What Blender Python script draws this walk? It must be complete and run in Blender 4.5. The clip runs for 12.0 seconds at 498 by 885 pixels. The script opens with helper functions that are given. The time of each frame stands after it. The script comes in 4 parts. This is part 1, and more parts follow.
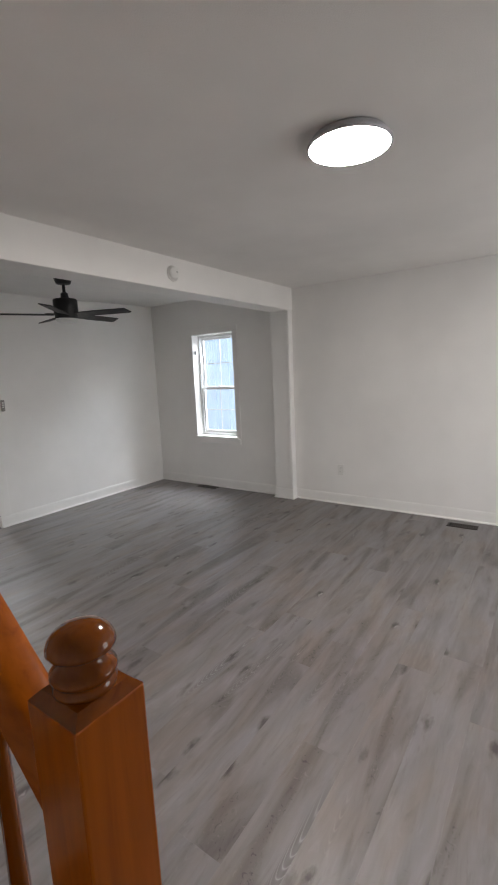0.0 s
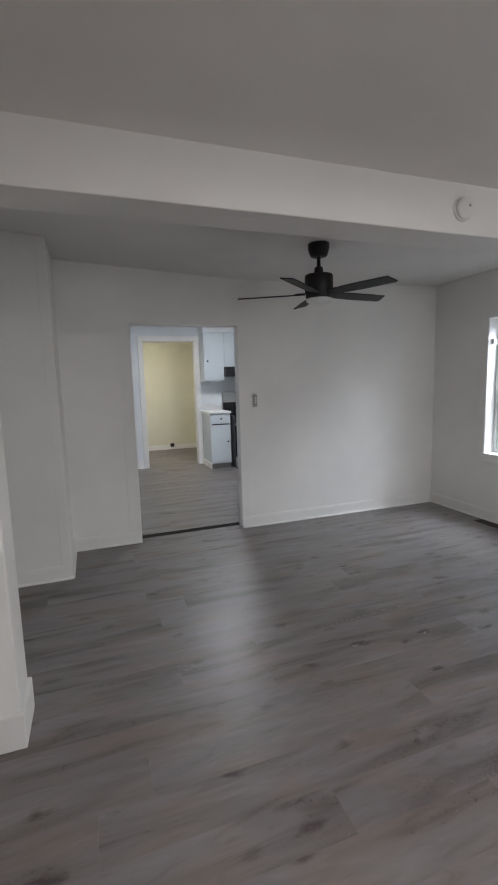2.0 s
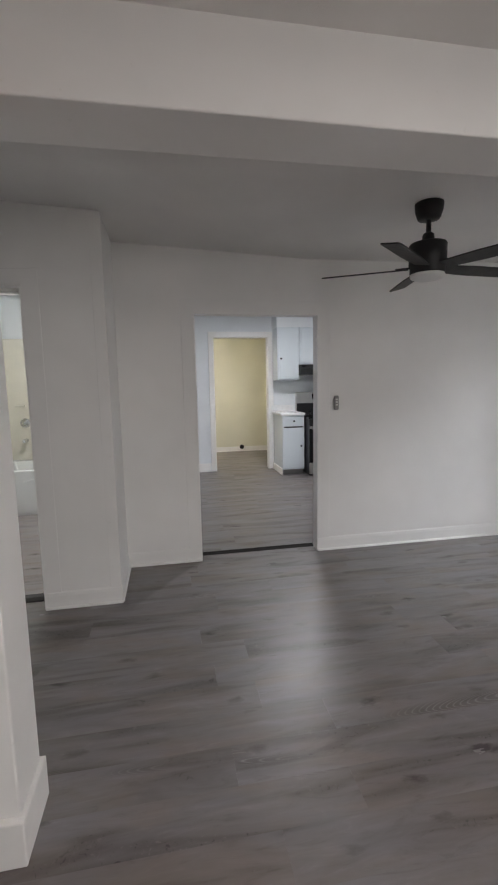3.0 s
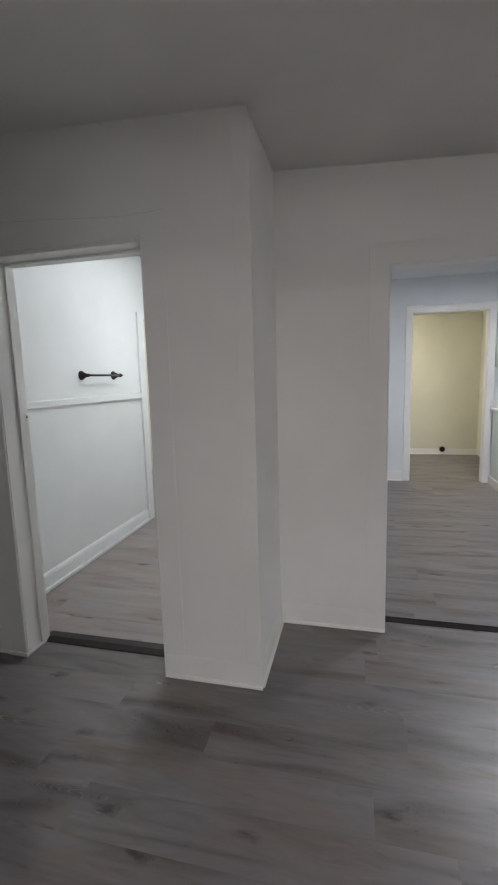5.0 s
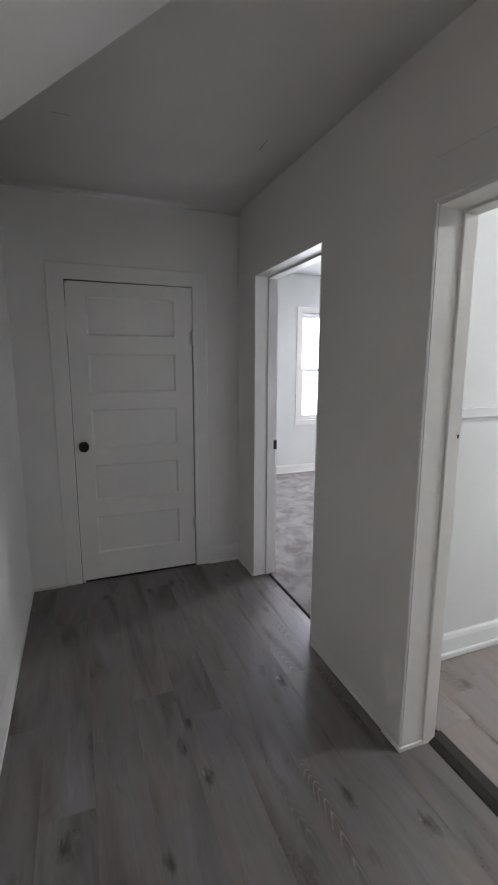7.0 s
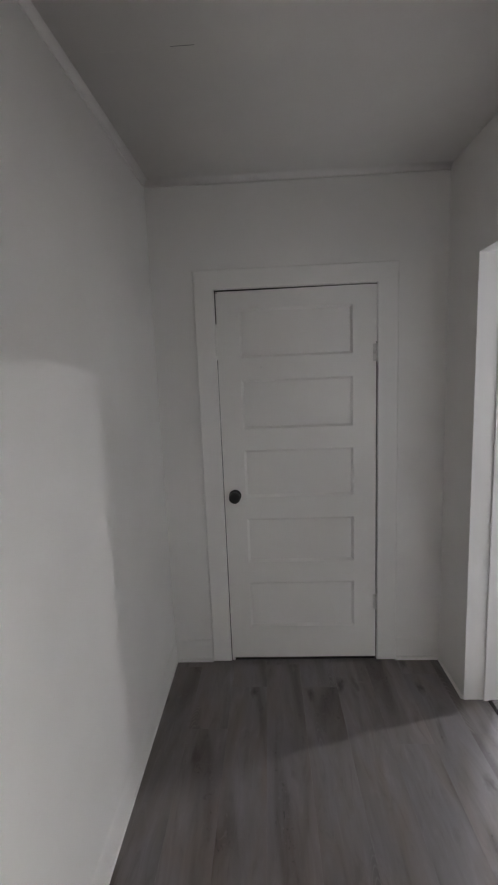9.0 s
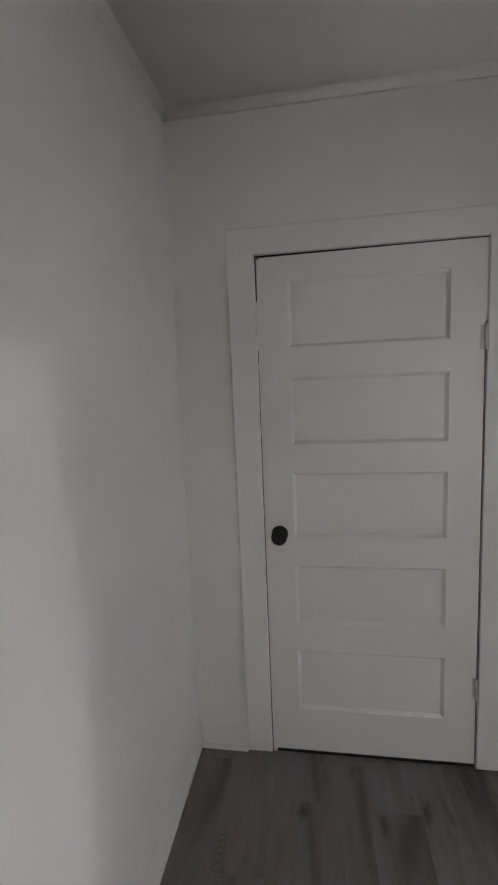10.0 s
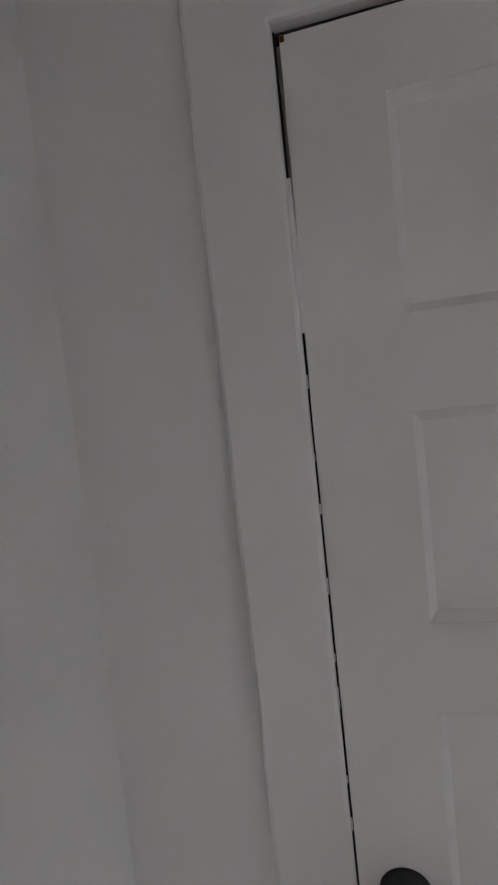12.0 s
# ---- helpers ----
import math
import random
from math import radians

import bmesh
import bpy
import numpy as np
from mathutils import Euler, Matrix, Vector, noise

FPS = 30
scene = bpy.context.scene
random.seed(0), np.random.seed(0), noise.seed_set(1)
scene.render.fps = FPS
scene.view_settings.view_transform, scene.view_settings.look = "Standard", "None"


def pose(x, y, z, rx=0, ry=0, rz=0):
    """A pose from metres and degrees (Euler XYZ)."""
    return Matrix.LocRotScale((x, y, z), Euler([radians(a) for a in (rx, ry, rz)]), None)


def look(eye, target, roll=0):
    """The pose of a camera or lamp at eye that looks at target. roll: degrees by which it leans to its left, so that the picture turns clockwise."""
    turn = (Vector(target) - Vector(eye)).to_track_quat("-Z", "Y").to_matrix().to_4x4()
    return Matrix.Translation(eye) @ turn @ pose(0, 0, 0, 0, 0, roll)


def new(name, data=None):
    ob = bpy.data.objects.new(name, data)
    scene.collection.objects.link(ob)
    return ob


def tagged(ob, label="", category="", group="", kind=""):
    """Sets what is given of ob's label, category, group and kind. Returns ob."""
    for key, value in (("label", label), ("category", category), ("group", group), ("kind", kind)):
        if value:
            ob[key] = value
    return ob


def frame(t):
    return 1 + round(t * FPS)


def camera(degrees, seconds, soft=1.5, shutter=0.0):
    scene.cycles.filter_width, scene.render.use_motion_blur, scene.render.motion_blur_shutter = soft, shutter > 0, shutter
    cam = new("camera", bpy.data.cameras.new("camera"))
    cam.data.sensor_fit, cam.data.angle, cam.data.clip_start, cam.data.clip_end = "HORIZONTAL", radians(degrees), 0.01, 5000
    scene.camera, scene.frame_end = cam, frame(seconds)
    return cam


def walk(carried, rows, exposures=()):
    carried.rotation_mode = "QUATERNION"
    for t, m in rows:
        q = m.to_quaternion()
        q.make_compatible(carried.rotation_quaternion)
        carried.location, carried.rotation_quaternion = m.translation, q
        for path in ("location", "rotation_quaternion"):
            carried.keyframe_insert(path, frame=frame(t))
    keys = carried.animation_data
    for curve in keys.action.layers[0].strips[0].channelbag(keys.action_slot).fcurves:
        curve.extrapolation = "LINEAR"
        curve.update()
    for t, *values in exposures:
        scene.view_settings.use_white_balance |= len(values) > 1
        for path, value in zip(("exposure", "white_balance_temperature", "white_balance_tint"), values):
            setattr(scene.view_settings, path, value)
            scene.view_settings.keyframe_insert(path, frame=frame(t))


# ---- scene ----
cam = camera(58.8, 12.0, 2.1)
PATH = [
    (0, (0.232, 0.524, 1.487), (1.849, 1.658, 1.172), -2.6),
    (0.5, (0.484, 0.583, 1.485), (1.891, 1.976, 1.201), -2.7),
    (1, (0.668, 0.689, 1.428), (1.857, 2.278, 1.174), -2.6),
    (1.5, (0.849, 0.918, 1.433), (1.782, 2.669, 1.18), -2.4),
    (2, (1.015, 1.151, 1.424), (1.676, 3.02, 1.16), -1.6),
    (2.5, (1.1, 1.406, 1.416), (1.562, 3.333, 1.142), -1.0),
    (2.7, (1.118, 1.532, 1.416), (1.531, 3.471, 1.153), -1.0),
    (4.3, (1.271, 2.422, 1.443), (1.24, 4.405, 1.186), -2.2),
    (4.5, (1.249, 2.538, 1.446), (1.104, 4.516, 1.186), -2.2),
    (5, (1.213, 2.791, 1.421), (0.741, 4.714, 1.135), -1.6),
    (5.5, (1.175, 3.036, 1.451), (0.328, 4.822, 1.142), -1.5),
    (6, (1.001, 3.226, 1.472), (-0.24, 4.762, 1.153), -1.0),
    (6.5, (0.828, 3.352, 1.492), (-0.766, 4.512, 1.158), -0.4),
    (7, (0.732, 3.491, 1.499), (-1.106, 4.202, 1.161), 0.2),
    (7.2, (0.706, 3.558, 1.508), (-1.205, 4.048, 1.18), 0.4),
    (8.8, (0.045, 3.666, 1.601), (-1.928, 3.67, 1.273), -2.7),
    (9, (-0.068, 3.704, 1.6), (-2.044, 3.612, 1.305), -2.3),
    (9.5, (-0.33, 3.703, 1.576), (-2.293, 3.435, 1.301), -2.1),
    (10, (-0.677, 3.667, 1.561), (-2.637, 3.361, 1.304), -2.4),
    (10.5, (-1.005, 3.619, 1.557), (-2.965, 3.263, 1.375), -2.2),
    (11, (-1.324, 3.503, 1.64), (-3.293, 3.228, 1.428), -3.0),
    (11.5, (-1.579, 3.478, 1.623), (-3.55, 3.163, 1.502), -5.0),
    (12, (-1.835, 3.48, 1.603), (-3.791, 3.085, 1.465), -6.3),
]
EXPOSURES = [(0, 0.46, 6750, 12), (0.5, 0.33, 6450, 11), (1, 0.28, 6350, 13), (2, 0.22, 6500, 12), (2.5, 0.36, 6700, 14), (4.5, 0.34, 6800, 13), (5, 0.34, 6600, 13), (5.5, 0.42, 6650, 14), (6.5, 0.70, 6600, 14), (7.2, 0.76, 6800, 16), (9, 1.20, 6950, 16), (9.5, 1.20, 6950, 15), (10, 1.32, 6900, 16), (10.8, 1.24, 6950, 17), (11.3, 1.10, 6950, 17), (12, 1.26, 6850, 17)]
walk(cam, [(t, look(eye, target, roll)) for t, eye, target, roll in PATH], EXPOSURES)

# ---- world, daylight, exposure ----
world = bpy.data.worlds.new("sky")
scene.world = world
world.use_nodes = True
wn = world.node_tree
sky = wn.nodes.new("ShaderNodeTexSky")
sky.sky_type = "NISHITA"
sky.sun_disc = False
sky.sun_elevation, sky.sun_rotation = radians(58), radians(256)
sky.air_density, sky.dust_density = 1.0, 2.5
wn.nodes["Background"].inputs[1].default_value = 0.15
wn.links.new(sky.outputs[0], wn.nodes["Background"].inputs[0])

sun_data = bpy.data.lights.new("sun", "SUN")
sun_data.energy, sun_data.angle, sun_data.color = 1.5, radians(14), (1.0, 0.98, 0.95)
sun = new("sun", sun_data)
sun.matrix_world = look((-6.0, -1.5, 9.9), (0, 0, 0))


def window_light(name, m, w, h, watts, color):
    d = bpy.data.lights.new(name, "AREA")
    d.shape, d.size, d.size_y, d.energy, d.color = "RECTANGLE", w, h, watts, color
    ob = new(name, d)
    ob.matrix_world = m
    return ob


# ---- materials ----
def material(name, rough=0.6, metal=0.0):
    m = bpy.data.materials.new(name)
    m.use_nodes = True
    b = m.node_tree.nodes["Principled BSDF"]
    b.inputs["Roughness"].default_value = rough
    b.inputs["Metallic"].default_value = metal
    return m, m.node_tree, b


def node(t, kind, **values):
    n = t.nodes.new(kind)
    for k, v in values.items():
        n.inputs[k.replace("_", " ")].default_value = v
    return n


def noise_tex(t, vec, scale, detail=4.0, rough=0.55, distort=0.0):
    n = node(t, "ShaderNodeTexNoise", Scale=scale, Detail=detail, Roughness=rough, Distortion=distort)
    if vec is not None:
        t.links.new(vec, n.inputs["Vector"])
    return n


def ramp(t, fac, stops):
    r = t.nodes.new("ShaderNodeValToRGB")
    e = r.color_ramp.elements
    while len(e) < len(stops):
        e.new(0.5)
    for el, (p, c) in zip(e, stops):
        el.position, el.color = p, (*c, 1)
    t.links.new(fac, r.inputs[0])
    return r


def scaled(t, vec, s):
    m = t.nodes.new("ShaderNodeMapping")
    m.inputs["Scale"].default_value = s
    t.links.new(vec, m.inputs["Vector"])
    return m.outputs[0]


def mixed(t, fac, a, b, blend="MIX"):
    m = t.nodes.new("ShaderNodeMix")
    m.data_type, m.blend_type = "RGBA", blend
    for sock, v in ((m.inputs[0], fac), (m.inputs[6], a), (m.inputs[7], b)):
        if isinstance(v, (int, float)):
            sock.default_value = v
        elif isinstance(v, tuple):
            sock.default_value = (*v, 1)
        else:
            t.links.new(v, sock)
    return m.outputs[2]


def bumped(t, b, height, strength, dist):
    n = node(t, "ShaderNodeBump", Strength=strength, Distance=dist)
    t.links.new(height, n.inputs["Height"])
    t.links.new(n.outputs[0], b.inputs["Normal"])


def paint(name, color, rough=0.6, peel=0.25, vary=0.03, grain=260.0):
    """Rolled paint: a faint orange-peel relief, slow drifts of tone, and small scuffs."""
    m, t, b = material(name, rough)
    co = t.nodes.new("ShaderNodeTexCoord").outputs["Object"]
    slow = noise_tex(t, co, 1.3, 3.0)
    dark = tuple(c * (1 - 2.2 * vary) for c in color)
    light = tuple(min(0.95, c * (1 + vary)) for c in color)
    base = ramp(t, slow.outputs["Fac"], [(0.3, dark), (0.7, light)])
    fine = noise_tex(t, co, 35.0, 3.0)
    scuff = ramp(t, fine.outputs["Fac"], [(0.70, (1, 1, 1)), (0.80, (0.90, 0.89, 0.87))])
    t.links.new(mixed(t, 0.6, base.outputs[0], scuff.outputs[0], "MULTIPLY"), b.inputs["Base Color"])
    peeln = noise_tex(t, co, grain, 2.0)
    broad = noise_tex(t, co, 9.0, 3.0)
    both = mixed(t, 0.35, peeln.outputs["Fac"], broad.outputs["Fac"])
    bumped(t, b, both, peel, 0.004)
    rr = ramp(t, broad.outputs["Fac"], [(0.3, (rough - 0.06,) * 3), (0.7, (min(1, rough + 0.08),) * 3)])
    t.links.new(rr.outputs[0], b.inputs["Roughness"])
    return m


def plain(name, color, rough=0.5, metal=0.0, vary=0.06, scale=18.0, bump=0.08):
    m, t, b = material(name, rough, metal)
    co = t.nodes.new("ShaderNodeTexCoord").outputs["Object"]
    n = noise_tex(t, co, scale, 4.0)
    r = ramp(t, n.outputs["Fac"], [(0.3, tuple(c * (1 - vary) for c in color)), (0.7, tuple(min(1, c * (1 + vary)) for c in color))])
    t.links.new(r.outputs[0], b.inputs["Base Color"])
    rr = ramp(t, n.outputs["Fac"], [(0.3, (max(0.02, rough - 0.05),) * 3), (0.7, (min(1, rough + 0.06),) * 3)])
    t.links.new(rr.outputs[0], b.inputs["Roughness"])
    if bump:
        bumped(t, b, noise_tex(t, co, scale * 8, 2.0).outputs["Fac"], bump, 0.002)
    return m


def glowing(name, color, strength):
    m, t, b = material(name, 0.4)
    b.inputs["Base Color"].default_value = (0.8, 0.8, 0.8, 1)
    b.inputs["Emission Color"].default_value = (*color, 1)
    b.inputs["Emission Strength"].default_value = strength
    return m


def plank_material(name, shade=(1.0, 1.0, 1.0), depth=1.0):
    """Grey-brown vinyl plank: long grain, cathedral swirls, dark streaks and knots, tone by plank."""
    m, t, b = material(name, 0.42)
    b.inputs["Specular IOR Level"].default_value = 0.66

    def tone3(*rgb):
        return tuple((mid + (k - mid) * depth) * u * w for k, u, mid, w in zip(rgb, shade, (0.180, 0.172, 0.167), (1.03, 0.98, 0.995)))
    co = t.nodes.new("ShaderNodeTexCoord").outputs["Object"]
    info = t.nodes.new("ShaderNodeObjectInfo")
    isl = t.nodes.new("ShaderNodeNewGeometry")
    rnd = node(t, "ShaderNodeMath")
    rnd.operation = "ADD"
    t.links.new(info.outputs["Random"], rnd.inputs[0])
    t.links.new(isl.outputs["Random Per Island"], rnd.inputs[1])
    wrap = node(t, "ShaderNodeMath")
    wrap.operation = "FRACT"
    t.links.new(rnd.outputs[0], wrap.inputs[0])
    jump = t.nodes.new("ShaderNodeVectorMath")
    jump.operation = "SCALE"
    jump.inputs[0].default_value = (37.0, 61.0, 17.0)
    t.links.new(wrap.outputs[0], jump.inputs["Scale"])
    add = t.nodes.new("ShaderNodeVectorMath")
    t.links.new(co, add.inputs[0])
    t.links.new(jump.outputs[0], add.inputs[1])
    v = add.outputs[0]
    streak = noise_tex(t, scaled(t, v, (1.3, 7.8, 1.0)), 1.0, 3.0, 0.5, 0.9)
    grain = noise_tex(t, scaled(t, v, (5.0, 80.0, 1.0)), 1.0, 4.0, 0.65, 0.5)
    cloud = noise_tex(t, scaled(t, v, (2.3, 6.0, 1.0)), 1.0, 3.0, 0.5, 0.6)
    base = ramp(t, streak.outputs["Fac"], [(0.26, tone3(0.092, 0.081, 0.077)), (0.36, tone3(0.126, 0.114, 0.108)), (0.47, tone3(0.172, 0.164, 0.159)), (0.60, tone3(0.196, 0.189, 0.186)), (0.76, tone3(0.226, 0.222, 0.221))])
    vein = noise_tex(t, scaled(t, v, (4.0, 21.0, 1.0)), 1.0, 5.0, 0.65, 1.6)
    vn = ramp(t, vein.outputs["Fac"], [(0.28, (0.74, 0.71, 0.69)), (0.43, (0.95, 0.94, 0.93)), (0.58, (1.0, 1.0, 1.0)), (0.74, (1.18, 1.18, 1.19))])
    base_c = mixed(t, 0.85 * depth, base.outputs[0], vn.outputs[0], "MULTIPLY")
    warm = ramp(t, cloud.outputs["Fac"], [(0.36, (0.96, 0.985, 1.03)), (0.52, (1.00, 0.99, 0.98)), (0.66, (1.00, 0.925, 0.85))])
    c = mixed(t, 0.9, base_c, warm.outputs[0], "MULTIPLY")
    g = ramp(t, grain.outputs["Fac"], [(0.34, (0.86, 0.85, 0.85)), (0.52, (1.0, 1.0, 1.0))])
    c = mixed(t, 0.28, c, g.outputs[0], "MULTIPLY")
    # knots: ragged dark eyes drawn out along the grain, each with a pale fleck at its edge
    wob = noise_tex(t, scaled(t, v, (12.0, 26.0, 1.0)), 1.0, 4.0, 0.65)
    push = t.nodes.new("ShaderNodeVectorMath")
    push.operation = "MULTIPLY_ADD"
    t.links.new(wob.outputs["Color"], push.inputs[0])
    push.inputs[1].default_value = (0.55, 0.55, 0.0)
    t.links.new(scaled(t, v, (3.6, 8.5, 1.0)), push.inputs[2])

    def eyes(shift, stops, amount, blend, below):
        mv = t.nodes.new("ShaderNodeVectorMath")
        t.links.new(push.outputs[0], mv.inputs[0])
        mv.inputs[1].default_value = shift
        vor = t.nodes.new("ShaderNodeTexVoronoi")
        vor.inputs["Scale"].default_value = 1.0
        t.links.new(mv.outputs[0], vor.inputs["Vector"])
        sep = t.nodes.new("ShaderNodeSeparateColor")
        t.links.new(vor.outputs["Color"], sep.inputs[0])
        gate = t.nodes.new("ShaderNodeMath")
        gate.operation = "LESS_THAN"
        t.links.new(sep.outputs[0], gate.inputs[0])
        gate.inputs[1].default_value = amount
        col = ramp(t, vor.outputs["Distance"], stops)
        return mixed(t, gate.outputs[0], below, mixed(t, 1.0, below, col.outputs[0], blend))
    c = eyes((0, 0, 0), [(0.06, (0.30, 0.27, 0.27)), (0.12, (0.62, 0.58, 0.57)), (0.22, (1, 1, 1))], 0.75, "MULTIPLY", c)
    c = eyes((0.07, 0.10, 0), [(0.04, (0.15, 0.147, 0.146)), (0.07, (0, 0, 0))], 0.60, "ADD", c)
    # checks across the grain: short dark ticks with light edges inside the dark streaks
    tick = noise_tex(t, scaled(t, v, (30.0, 34.0, 1.0)), 1.0, 3.0, 0.6, 1.6)
    inside = ramp(t, streak.outputs["Fac"], [(0.36, (1, 1, 1)), (0.44, (0, 0, 0))])
    tk = ramp(t, tick.outputs["Fac"], [(0.30, (0.42, 0.40, 0.40)), (0.40, (1, 1, 1)), (0.62, (1, 1, 1)), (0.70, (1.45, 1.45, 1.45))])
    c = mixed(t, inside.outputs[0], c, mixed(t, 1.0, c, tk.outputs[0], "MULTIPLY"))
    # cathedral figure: nested arches of pale and dark lines inside a few long patches
    arch = noise_tex(t, scaled(t, v, (0.9, 7.5, 1.0)), 1.0, 1.0, 0.4, 0.3)
    along = t.nodes.new("ShaderNodeSeparateXYZ")
    t.links.new(v, along.inputs[0])
    phase = t.nodes.new("ShaderNodeMath")
    phase.operation = "MULTIPLY_ADD"
    t.links.new(arch.outputs["Fac"], phase.inputs[0])
    phase.inputs[1].default_value = 2.4
    t.links.new(along.outputs["X"], phase.inputs[2])
    turns = t.nodes.new("ShaderNodeMath")
    turns.operation = "MULTIPLY"
    t.links.new(phase.outputs[0], turns.inputs[0])
    turns.inputs[1].default_value = 120.0
    lines = t.nodes.new("ShaderNodeMath")
    lines.operation = "SINE"
    t.links.new(turns.outputs[0], lines.inputs[0])
    figure = ramp(t, lines.outputs[0], [(0.0, (0.66, 0.63, 0.62)), (0.50, (0.76, 0.74, 0.73)), (0.84, (0.92, 0.92, 0.92)), (0.97, (1.34, 1.34, 1.36))])
    where = ramp(t, arch.outputs["Fac"], [(0.665, (0, 0, 0)), (0.72, (1, 1, 1))])
    c = mixed(t, where.outputs[0], c, mixed(t, 0.8 * depth, c, figure.outputs[0], "MULTIPLY"))
    tone = ramp(t, wrap.outputs[0], [(0.0, (0.97, 0.97, 0.97)), (0.5, (1.0, 1.0, 1.0)), (1.0, (1.03, 1.03, 1.03))])
    c = mixed(t, 1.0, c, tone.outputs[0], "MULTIPLY")
    t.links.new(c, b.inputs["Base Color"])
    rr = ramp(t, grain.outputs["Fac"], [(0.3, (0.36, 0.36, 0.36)), (0.7, (0.48, 0.48, 0.48))])
    t.links.new(rr.outputs[0], b.inputs["Roughness"])
    bumped(t, b, mixed(t, 0.5, grain.outputs["Fac"], streak.outputs["Fac"]), 0.18, 0.003)
    return m


def oak_material(name, axis, rough=0.3, coat=0.0, shade=1.0):
    """Honey-stained, glossy varnished wood with grain along one axis."""
    m, t, b = material(name, rough)
    co = t.nodes.new("ShaderNodeTexCoord").outputs["Object"]
    s = [45.0, 45.0, 45.0]
    s[axis] = 3.0
    g = noise_tex(t, scaled(t, co, tuple(s)), 1.0, 5.0, 0.6, 0.6)
    s2 = [6.0, 6.0, 6.0]
    s2[axis] = 1.0
    g2 = noise_tex(t, scaled(t, co, tuple(s2)), 1.0, 3.0)
    base = ramp(t, g.outputs["Fac"], [(0.28, tuple(shade * k for k in (0.17, 0.035, 0.0015))), (0.5, tuple(shade * k for k in (0.235, 0.057, 0.0022))), (0.75, tuple(shade * k for k in (0.285, 0.070, 0.0035)))])
    tone = ramp(t, g2.outputs["Fac"], [(0.3, (0.86, 0.82, 0.78)), (0.7, (1.06, 1.04, 1.0))])
    t.links.new(mixed(t, 1.0, base.outputs[0], tone.outputs[0], "MULTIPLY"), b.inputs["Base Color"])
    b.inputs["Coat Weight"].default_value = coat
    b.inputs["Specular IOR Level"].default_value = 0.22
    b.inputs["Coat Roughness"].default_value = 0.06
    bumped(t, b, g.outputs["Fac"], 0.05, 0.001)
    return m


def carpet_material(name):
    m, t, b = material(name, 0.95)
    co = t.nodes.new("ShaderNodeTexCoord").outputs["Object"]
    a = noise_tex(t, co, 130.0, 3.0, 0.7)
    s = noise_tex(t, co, 6.0, 4.0, 0.6, 0.6)
    c1 = ramp(t, a.outputs["Fac"], [(0.3, (0.20, 0.182, 0.182)), (0.7, (0.46, 0.43, 0.43))])
    c2 = ramp(t, s.outputs["Fac"], [(0.36, (0.66, 0.64, 0.63)), (0.62, (1.14, 1.14, 1.15))])
    t.links.new(mixed(t, 1.0, c1.outputs[0], c2.outputs[0], "MULTIPLY"), b.inputs["Base Color"])
    bumped(t, b, mixed(t, 0.4, a.outputs["Fac"], s.outputs["Fac"]), 0.9, 0.012)
    return m


def glass_material(name, tint=(1, 1, 1)):
    m, t, b = material(name, 0.0)
    b.inputs["Base Color"].default_value = (*tint, 1)
    b.inputs["Transmission Weight"].default_value = 1.0
    b.inputs["IOR"].default_value = 1.45
    return m


WALL = paint("wall_paint", (0.845, 0.831, 0.806), 0.60, 0.14)
CEIL = paint("ceiling_paint", (0.870, 0.856, 0.832), 0.85, 0.35)
TRIM = paint("trim_paint", (0.850, 0.836, 0.810), 0.38, 0.12, 0.02, 120.0)
DOORP = paint("door_paint", (0.840, 0.823, 0.792), 0.42, 0.15, 0.03, 140.0)
KITW = paint("kitchen_paint", (0.77, 0.795, 0.81), 0.6)
BATHW = paint("bath_paint", (0.81, 0.825, 0.83), 0.45)
YELLOW = paint("laundry_paint", (0.74, 0.72, 0.59), 0.6)
BEDW = paint("bedroom_paint", (0.72, 0.735, 0.72), 0.6)
BATHTRIM = paint("bath_trim_paint", (0.83, 0.845, 0.85), 0.4, 0.12, 0.02, 120.0)
CABP = paint("cabinet_paint", (0.64, 0.69, 0.72), 0.4, 0.1, 0.02)
PLANK = plank_material("vinyl_plank")
# plank copy lightened and flattened: bath light put into its colour
LITPLANK = plank_material("bath_lit_plank", (1.62, 1.56, 1.54), 0.5)
REDUCER = plain("threshold_vinyl", (0.032, 0.028, 0.026), 0.5, 0, 0.25, 30.0, 0.2)
OAKZ = oak_material("oak_upright", 2, 0.3, 0.0, 1.32)
OAKF = oak_material("oak_finial", 2, 0.12, 0.25, 0.66)
OAKY = oak_material("oak_rail", 1, 0.3, 0.0, 1.45)
CARPET = carpet_material("carpet")
BLACK = plain("matte_black_metal", (0.008, 0.0075, 0.0075), 0.5, 0.0, 0.2)
BLADE = plain("black_blade", (0.008, 0.0072, 0.0072), 0.55, 0, 0.3, 25.0)
BRONZE = plain("dark_bronze", (0.007, 0.0055, 0.0062), 0.55, 0.0, 0.2)
STEEL = plain("stainless_steel", (0.50, 0.49, 0.47), 0.34, 1.0, 0.03, 8.0, 0)
BLACKGLASS = plain("black_glass", (0.008, 0.008, 0.009), 0.06, 0, 0.1, 5.0, 0)
BLACKGLASS.node_tree.nodes["Principled BSDF"].inputs["Specular IOR Level"].default_value = 0.22
ENAMEL = plain("black_enamel", (0.013, 0.013, 0.014), 0.3, 0, 0.15, 6.0, 0)
COUNTER = plain("white_laminate", (0.82, 0.82, 0.81), 0.3, 0, 0.03, 40.0, 0.03)
VINYL = plain("white_vinyl", (0.80, 0.80, 0.80), 0.35, 0, 0.02, 20.0, 0.03)
